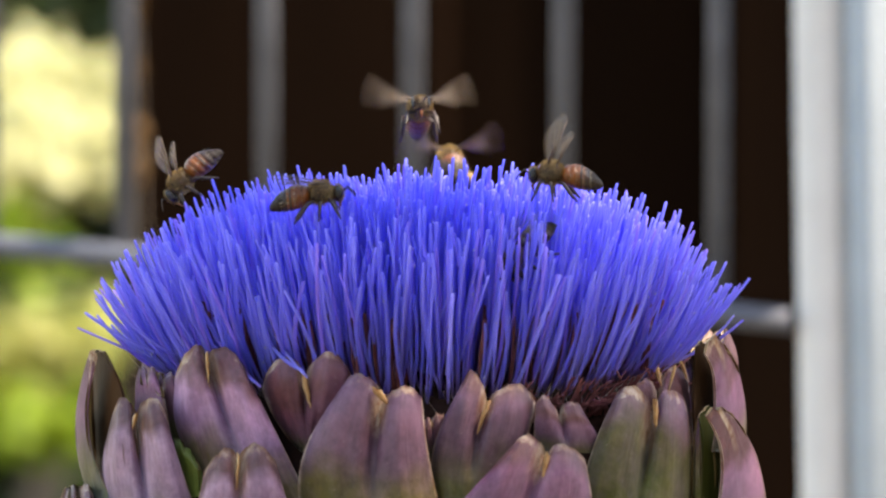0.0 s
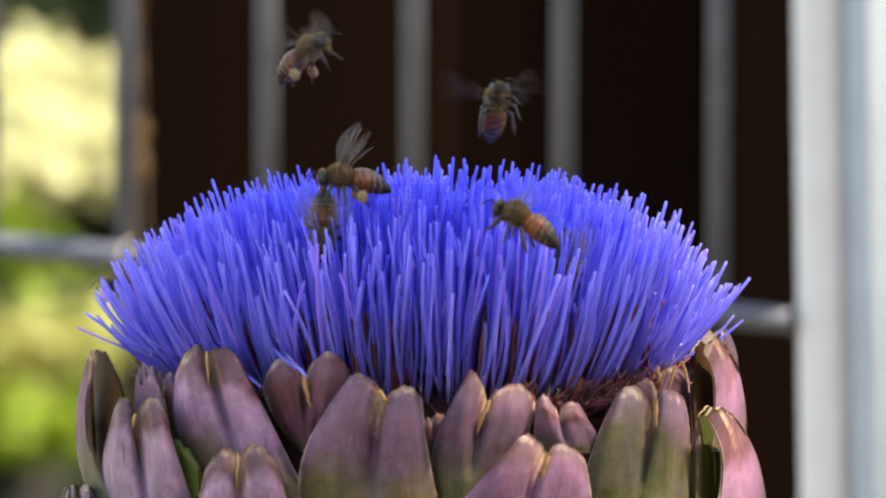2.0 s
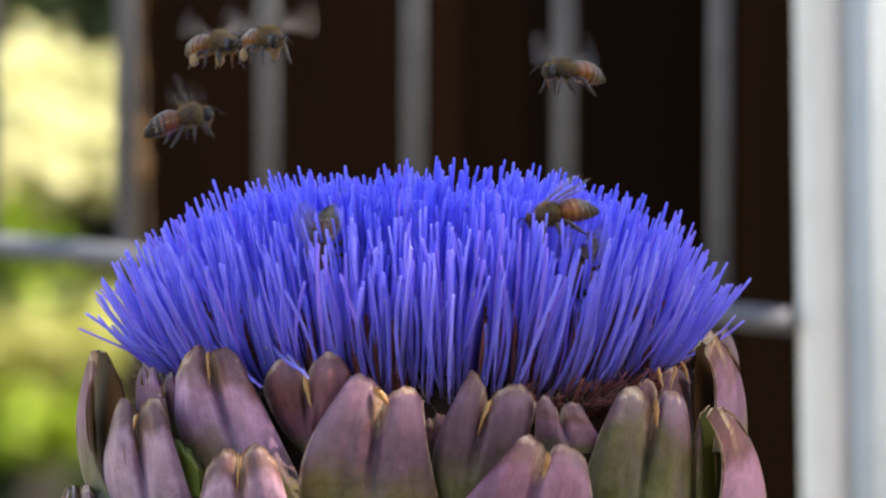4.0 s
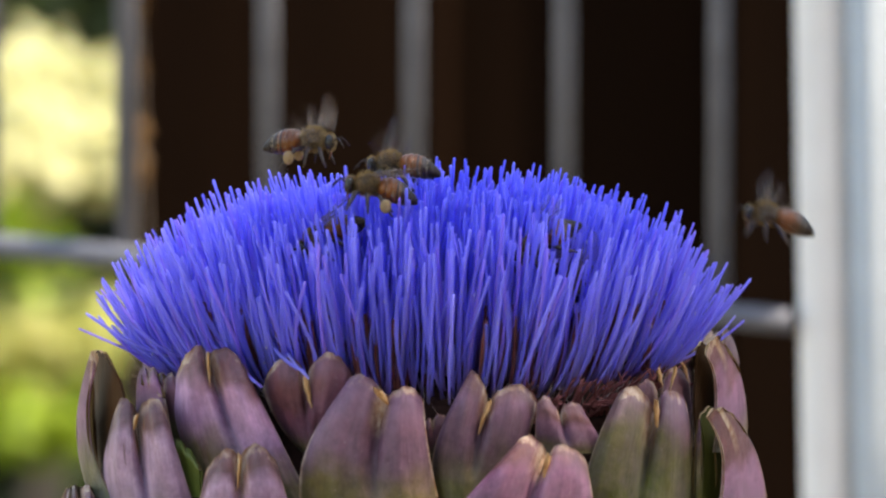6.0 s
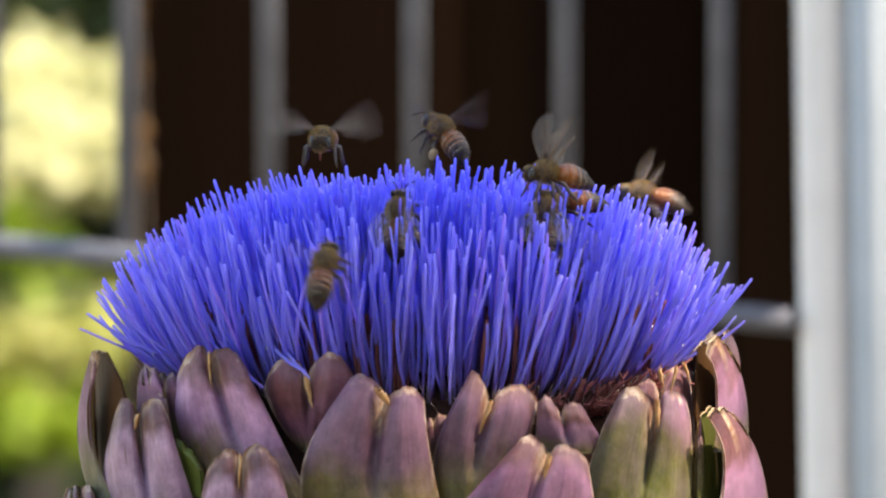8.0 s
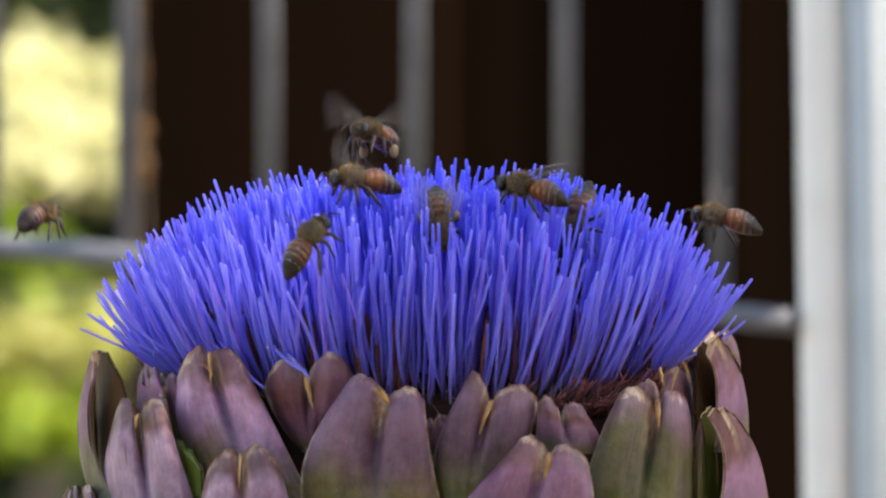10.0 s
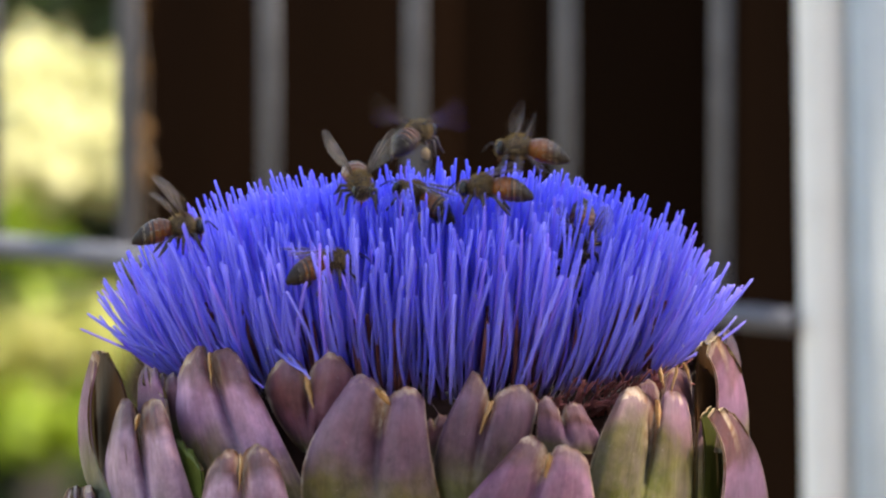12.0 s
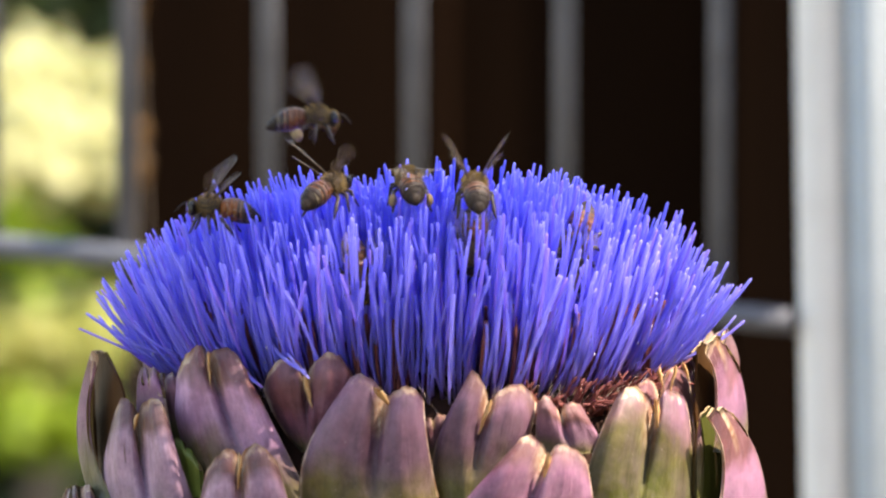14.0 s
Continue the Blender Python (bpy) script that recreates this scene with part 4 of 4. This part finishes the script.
def flight(thing, rows, spans, lift=30, sweep=50):
    """Keys a bee along its rows; in the spans of time given its wings beat, else they rest half spread."""
    walk(thing, rows)
    for wing in thing.children:
        if not wing.name.startswith(("forewing", "hindwing")):
            continue
        side = 1 if wing.matrix_basis.translation.y > 0 else -1
        fore = wing.name.startswith("forewing")
        rest = wing_rest(side, fore, lift if fore else lift - 6, sweep if fore else sweep + 8)
        beats = [] if spans and spans[0][0] == 0 else [(0.0, rest)]
        for t0, t1 in spans:
            first, last = round(t0 * FPS), round(t1 * FPS)
            if t0 > 0:
                beats.append((t0, rest))
            for k in range(first + (1 if t0 > 0 else 0), last):
                swing = (2, -66, -18, 38, 76)[k % 5]
                beats.append((k / FPS, wing_rest(side, fore, 14 + swing, (4 if fore else 16) - swing * 0.12, 40)))
            if t1 < END:
                beats.append((t1, rest))
        beats.append((END, rest))
        walk(wing, beats)


def motions():
    # the added crown is shifted: sun falls on the dome, then on the outer bracts
    walk(SHADE_CROWN, [(0, sway(5, 58, 22)), (0.15, sway(5, 62, 22)), (0.4, sway(30, 190, 0)), (0.6, sway(-40, 170, 0)), (0.9, sway(-78, 50, 0)), (1.6, sway(-80, 56, 0)), (1.8, sway(120, 150, 0)), (2.0, sway(118, -50, -26)), (2.4, sway(0, 34, 12)), (2.55, sway(4, 34, 12)), (3.0, sway(-10, 46, 26)), (3.2, sway(-10, 46, 26)), (3.8, sway(-20, 130, 30)), (4.9, sway(-130, 90, 40)), (5.3, sway(-44, 40, 36)), (5.5, sway(-40, 40, 40)), (5.75, sway(10, 160, 50)), (6.0, sway(130, 130, 10)), (6.2, sway(190, 30, -10)),
                       (6.5, sway(90, -64, -50)), (6.8, sway(170, -70, -10)), (7.8, sway(190, -50, -10)), (8.1, sway(72, -50, -36)), (8.2, sway(70, -50, -36)), (8.8, sway(170, 40, 0)), (9.4, sway(40, 190, 40)), (10.3, sway(-48, 44, 20)), (11.1, sway(-58, 52, 22)),
                       (11.8, sway(-70, 200, 20)), (12.2, sway(40, 205, 20)), (12.5, sway(74, 26, 0)), (13.0, sway(80, 26, -10)), (13.3, sway(110, -20, -20)), (13.5, sway(130, -70, -40)), (13.7, sway(78, -50, -34)), (14, sway(70, -38, -26))])
    # from the flower's edge, off to one side, back over the top and away again
    b = bee(AMBER_BEE, False, 1)
    flight(b, [(0, at(322, 322, 0, 190, -48, 10)), (0.2, at(317, 330, 0, 190, -50)), (0.4, at(298, 338, 0, 200, -40)), (0.6, at(272, 352, 0, 230, -40)),
               (0.8, at(262, 390, 10, 240, -40)), (1.0, at(272, 440, 16, 225, -50)), (1.4, at(262, 440, 16, 240, -40)), (2.0, at(222, 500, 12, 200, 0)), (2.2, at(165, 486, 5, 190, 10)),
               (2.35, at(170, 410, 0, 60, 20)), (2.5, at(226, 390, 0, 20, 22)), (2.8, at(365, 289, 0, 20, 20)), (2.93, at(238, 412, 0, 40, 35)), (3.07, at(226, 416, 0, 40, 35)), (3.2, at(172, 395, 0, 20, 10)),
               (4.2, at(380, 190, 10, 10, 10)), (5.3, at(604, 298, -42, 330, -15)), (5.5, at(849, 244, -33, 0, 5)), (5.7, at(1064, 224, 0, 60, 10)), (6.0, at(1358, 377, 0, 178, 12)),
               (6.2, at(1393, 451, 0, 172, 10)), (6.5, at(1225, 350, 0, 172, 12)), (6.7, at(1104, 352, 0, 168, 16)), (7.0, on(1060, 350, -5, 170, 18)), (7.2, on(1046, 342, -5, 180, 22)),
               (7.5, on(1005, 348, -2, 180, 10)), (8.0, on(985, 361, 5, 190, -10)), (8.2, on(1000, 350, 5, 180)), (8.7, at(900, 200, 0, 170, 10)), (9.4, at(300, 80, 0, 170)),
               (9.9, at(60, 330, 0, 90)), (10.3, at(168, 422, 0, 15, 12)), (10.5, at(178, 408, 0, 10, 12)), (10.7, at(222, 390, 0, 8, 10)), (11.0, at(292, 386, 0, 25, 26)),
               (11.5, at(308, 385, -10, 10, 10)), (12.0, on(320, 398, 2.4, 10, 5)), (12.5, on(345, 405, 4, 0, 0)), (13.0, on(337, 388, 2.5, 185, 10)), (13.2, on(335, 372, -3, 200, 15)),
               (13.5, on(340, 368, -4, 90, 12)), (14.0, on(372, 364, -3, 172, 2))], [(2.1, 2.95), (3.05, 6.85), (8.3, 10.85)], 48, 40)
    # walks on the florets, feeds deep down, hovers before the flower and feeds again
    b = bee(AMBER_BEE, False, 2)
    flight(b, [(0, on(570, 340, -3, 0, 6)), (0.2, on(563, 345, -2, 350, 0)), (0.4, on(580, 350, 1, 200, -20)), (0.6, on(572, 352, 2.6, 190, -50)), (1.0, on(572, 352, 2.8, 210, -60)),
               (1.5, on(570, 362, 3.2, 250, -65)), (2.0, on(575, 370, 3.4, 270, -75)), (2.5, on(590, 375, 3.5, 290, -75)), (3.2, on(575, 380, 3.5, 270, -75)), (5.3, on(565, 415, 6, 200, -60)),
               (6.0, on(562, 420, 5, 180, -30)), (6.5, on(565, 418, 5, 200, -30)), (7.0, on(572, 408, 3, 60, 50)), (7.2, on(575, 370, 0, 45, 45)), (7.5, on(590, 348, -4, 12, 18)),
               (7.7, at(462, 380, -70, 12, 14)), (8.0, at(575, 462, -76, 75, 45)), (8.2, at(664, 505, -76, 70, 58)), (8.6, at(620, 430, -76, 90, 20)), (9.4, at(500, 380, -76, 30, 10)),
               (10.3, on(575, 420, -2, 60, 50)), (10.5, on(580, 425, 2.8, 60, -20)), (10.7, on(574, 432, 2.6, 300, -50)), (11.0, on(572, 432, 2.9, 320, -50)), (11.5, on(590, 466, 4, 355, -20)),
               (12.0, on(588, 460, 3, 20, 10)), (12.5, on(598, 458, 3, 30, 20)), (13.0, on(600, 462, 2.8, 330, -20)), (13.5, on(630, 458, 2.2, 330, -30)), (14.0, on(640, 446, 3.8, 300, -70))],
           [(7.5, 10.3)], 12, 80)
    # leaves over the top, comes back in front of the post and settles low between the florets
    b = bee(AMBER_BEE, False, 3)
    flight(b, [(0, at(745, 192, 5, 275, 30)), (0.2, at(791, 122, 5, 290, 20)), (0.4, at(1210, 22, 0, 10, 10)), (0.5, at(1437, 0, 0, 350)), (0.65, at(1560, 90, 0, 260)), (0.8, at(1450, 265, 0, 180, -5)),
               (1.0, at(1458, 388, 0, 178, 5)), (1.2, at(1462, 555, 0, 172, 12)), (1.4, at(1370, 583, -18, 172, 14)), (1.5, at(1300, 600, -26, 172, 14)), (1.8, at(1108, 455, -76, 168, 18)),
               (2.0, at(915, 378, -63, 168, 25)), (2.2, on(955, 415, 3, 250, -60)), (2.5, on(972, 372, 3.4, 100, 40)), (2.8, on(1004, 352, 0, 120, 40)), (3.0, on(968, 358, 1.5, 175, 0)),
               (3.2, on(975, 358, 2, 190, 0)), (5.3, on(955, 430, 5, 200, -40)), (6.5, on(945, 438, 5, 200, -30)), (7.2, on(950, 435, 4, 220, -50)), (7.5, on(945, 405, 3, 260, -70)),
               (8.0, on(962, 372, 3, 90, 60)), (8.2, on(968, 368, 3, 80, 60)), (10.3, on(890, 318, -3, 170, 8)), (10.5, on(862, 316, -3, 170, 12)), (11.0, on(860, 330, -3, 205, -30)),
               (11.5, on(870, 325, -3, 180, -5)), (12.0, on(850, 328, -2, 178, 0)), (12.5, on(835, 318, -2, 160, 8)), (13.0, on(815, 328, -2, 175, 0)), (13.5, on(833, 318, -1, 200, 0)),
               (13.7, on(838, 350, 3, 260, -50)), (14.0, on(840, 395, 5, 270, -75))], [(0, 2.05)], 20, 78)
    # hovers over the top, drops to the edge, later works the middle of the dome
    b = bee(LADEN_BEE, True, 4)
    flight(b, [(0, at(798, 278, 22, 100, 10)), (0.2, at(824, 257, 15, 280, 0)), (0.5, at(915, 260, -24, 200, 15)), (0.8, at(921, 268, -33, 190, 10)), (1.0, at(903, 271, -33, 230, 10)),
               (1.2, at(890, 250, -42, 240, 10)), (1.5, at(912, 255, -42, 250, 15)), (1.8, at(837, 217, 0, 90, 10)), (2.0, at(550, 85, 0, 330, 35)), (2.2, at(535, 188, 0, 275, 10)),
               (2.35, at(420, 77, 0, 160, 15)), (2.5, at(205, -35, 0, 150, 15)), (2.65, at(190, 20, 0, 230, 20)), (2.8, at(244, 144, 0, 250, 30)), (3.0, at(290, -60, 0, 120)), (3.2, at(353, 206, 0, 280, 40)), (4.2, at(400, 60, 10, 320)), (5.3, at(553, 253, -42, 30, 28)),
               (5.5, at(590, 308, -42, 8, 6)), (5.7, at(634, 312, -42, 200, 10)), (6.0, on(651, 325, -2, 180, 8)), (6.2, on(678, 328, -2, 170, 5)), (6.5, on(700, 330, -1, 190, 0)), (6.7, on(712, 335, 1, 260, -40)),
               (7.0, on(715, 365, 3, 270, -75)), (7.5, on(715, 390, 4, 265, -75)), (8.0, on(705, 372, 3, 80, 60)), (8.2, on(701, 348, 2, 70, 50)), (10.3, on(782, 365, 3.8, 270, -60)), (10.6, on(782, 372, 3.9, 270, -60)),
               (11.0, on(775, 408, 4, 340, -10)), (11.5, on(761, 398, 3.5, 30, 10)), (12.0, on(732, 340, 0, 150, 20)), (12.5, on(738, 335, 0.5, 260, -40)), (13.0, on(716, 332, 2.8, 100, 10)),
               (13.5, on(716, 322, 2.6, 90, 10)), (14.0, on(722, 314, 2.2, 100, 10))], [(0, 5.65)], 12, 82)
    # walks over the top, chases, then rests beside the others
    b = bee(AMBER_BEE, False, 5)
    flight(b, [(0, on(978, 306, -4, 176, 2)), (0.2, on(980, 317, -3, 176, 6)), (0.5, on(985, 322, -3, 200, 10)), (0.8, at(982, 300, -33, 176, -6)), (1.0, at(851, 303, 15, 250, 0)), (1.2, at(849, 282, -21, 260)),
               (1.5, at(865, 290, -33, 270, 0)), (1.8, at(842, 290, -33, 10, 5)), (2.0, at(882, 175, 0, 285, 50)), (2.2, at(725, 180, 0, 140, 40)), (2.4, at(711, 250, -33, 200, 20)), (2.5, at(660, 256, -33, 190, 0)),
               (2.6, at(631, 244, -42, 270, 20)), (2.8, at(600, 177, 0, 170, 12)), (3.0, at(532, 138, 0, 245, 35)), (3.2, at(728, 139, 0, 270, 45)), (4.2, at(1000, 120, 10, 200)), (5.3, at(840, 206, 0, 178, 10)),
               (5.5, at(795, 190, 0, 168, 10)), (5.7, at(734, 287, -33, 165, 14)), (6.0, at(690, 287, -33, 170, 0)), (6.2, at(698, 262, -33, 280)), (6.5, at(838, 200, 0, 270, 5)), (6.7, at(950, 285, -33, 300)),
               (7.0, on(946, 312, -4, 320, 0)), (7.2, on(954, 302, -4, 265, -10)), (7.5, on(958, 312, -5, 250, -18)), (8.0, on(965, 304, -9, 200, 5)), (8.2, on(986, 298, -8, 190, 10)),
               (10.3, on(1015, 355, 7, 250, -70)), (11.2, on(1015, 357, 7, 260, -75)), (11.7, on(1030, 370, 7, 270, -60)), (14.0, on(1020, 380, 9, 250, -60))],
           [(0.6, 6.85)], 62, 35)
    # sits on the top, takes off, feeds in the middle and flies from bee to bee
    b = bee(LADEN_BEE, True, 6)
    flight(b, [(0, at(620, -420, 20, 300)), (0.7, at(660, -110, 10, 280)), (1.0, at(689, 208, 5, 200, -12)), (1.2, at(660, 282, -24, 270, 0)), (1.5, on(618, 312, -3, 255, -5)), (1.8, on(608, 312, -4, 250, -5)),
               (2.0, on(605, 312, -4, 190, 5)), (2.2, on(593, 300, -4, 210, -5)), (2.5, at(555, 292, -52, 168, 10)), (2.8, at(520, 288, -52, 168, 5)), (3.0, at(344, 158, 0, 172, 10)), (3.2, at(365, 132, 0, 260, 25)),
               (4.2, at(500, 60, 0, 300)), (5.3, at(571, 199, 5, 265, 25)), (5.5, at(524, 220, 0, 320, 0)), (5.7, at(598, 230, 0, 325, 5)), (6.0, at(555, 245, -42, 345, 0)), (6.2, at(625, 278, -42, 300, 0)),
               (6.5, at(640, 268, -42, 275, 0)), (6.7, at(680, 268, -42, 300)), (7.0, at(725, 290, -56, 290, 0)), (7.2, at(725, 296, -56, 280, -5)), (7.5, on(700, 302, -4, 172, 4)), (7.7, at(740, 262, -42, 200, 10)),
               (8.0, at(780, 226, 0, 130, 30)), (8.2, at(800, 250, -42, 160, 20)), (9.2, at(650, 120, 0, 200)), (10.3, at(660, 255, -42, 265, 20)), (10.5, at(824, 125, 0, 280, 0)), (10.7, at(1122, 209, 0, 170, 15)),
               (11.0, at(1140, 230, 0, 196, -8)), (11.2, at(876, 247, -42, 230, 10)), (11.5, at(820, 260, -42, 190, 5)), (11.7, at(822, 292, -33, 200)), (12.0, at(739, 231, 0, 60, 10)), (12.2, at(804, 235, -42, 260, 0)),
               (12.5, at(905, 182, 0, 350, -10)), (12.7, at(867, 233, 0, 270, 0)), (13.0, at(815, 262, -42, 176, 5)), (13.2, at(700, 162, 0, 165, 10)), (13.5, at(634, 242, -42, 265, 20)), (13.7, at(654, 260, -42, 270, 10)),
               (14.0, at(560, 205, 0, 5, 0))], [(0, 1.4), (2.85, 14.0)], 50, 45)
    # stays low between the florets
    b = bee(BURIED_BEE, False, 7, True)
    flight(b, [(0, on(915, 405, 4, 200, -50)), (0.8, on(907, 392, 4, 200, -50)), (1.5, on(925, 415, 5, 220, -50)), (2.0, on(1005, 430, 7, 270, -60)), (3.2, on(1030, 430, 7, 250, -60)),
               (6.0, on(1010, 445, 10, 260, -60)), (14, on(1010, 430, 11, 270, -60))], [], 10, 75)
    # comes in from beyond the picture and settles on the top
    b = bee(AMBER_BEE, False, 8)
    flight(b, [(0, pose(-0.163, 0.806, 1.08, 0, -90, 90)), (5.9, pose(-0.163, 0.806, 1.08, 0, -90, 90)), (6.3, at(-80, -90, 0, 330)), (6.5, at(240, -80, 0, 300)), (6.7, at(418, 233, 0, 280, 20)), (7.0, at(497, 232, 0, 305, 10)), (7.2, at(499, 253, -42, 290, 0)),
               (7.5, at(640, 230, 0, 200, 5)), (7.7, at(562, 240, -42, 80, 10)), (8.0, at(569, 245, -42, 265, 0)), (8.2, at(531, 235, -42, 265, 10)), (9.2, at(580, 250, -42, 260)), (10.3, on(633, 322, 2.5, 160, 10)),
               (10.7, on(642, 316, 2.5, 110, 20)), (11.0, at(640, 293, -42, 320, 0)), (11.2, at(624, 271, -42, 345, 0)), (11.5, at(622, 298, -42, 285, -15)), (12.0, on(634, 322, -4, 280, -20)),
               (12.5, on(640, 312, -4, 275, -30)), (13.0, on(625, 310, -4, 262, -10)), (13.2, on(578, 300, -4, 130, 10)), (13.5, on(580, 308, -3, 110, 10)), (14.0, on(588, 325, -3, 55, 10))],
           [(5.9, 11.35), (13.05, 13.35)], 48, 40)
    # arrives beside the post and joins the cluster
    b = bee(AMBER_BEE, False, 9)
    flight(b, [(0, pose(0.146, 0.601, 1.1, 0, -90, 90)), (7.4, pose(0.146, 0.601, 1.1, 0, -90, 90)), (7.9, at(1260, 330, 0, 180)), (8.0, at(1135, 341, 0, 174, 10)), (8.2, at(1086, 298, -42, 15, 0)), (9.2, at(1300, 300, 0, 180)),
               (10.3, at(1240, 390, 0, 174, 10)), (10.5, at(1225, 320, 0, 172, 12)), (10.7, at(1208, 312, 0, 165, 18)), (11.0, at(1200, 346, 0, 175, 4)), (11.2, at(1140, 286, -42, 172, 8)),
               (11.5, at(1012, 243, -42, 175, 6)), (11.7, at(978, 264, -42, 176, 5)), (12.0, at(915, 258, -42, 176, 3)), (12.2, at(850, 300, -42, 165, 12)), (12.5, at(960, 230, 0, 160, 15)), (12.7, at(1062, 251, -42, 10, 0)),
               (13.0, at(895, 282, -42, 20, 10)), (13.2, at(880, 280, -42, 160, 10)), (13.5, on(860, 300, -3, 175, 5)), (13.7, on(845, 326, -6, 130, 10)), (14.0, on(840, 325, -8, 95, 12))],
           [(7.4, 13.35)], 60, 30)


motions()
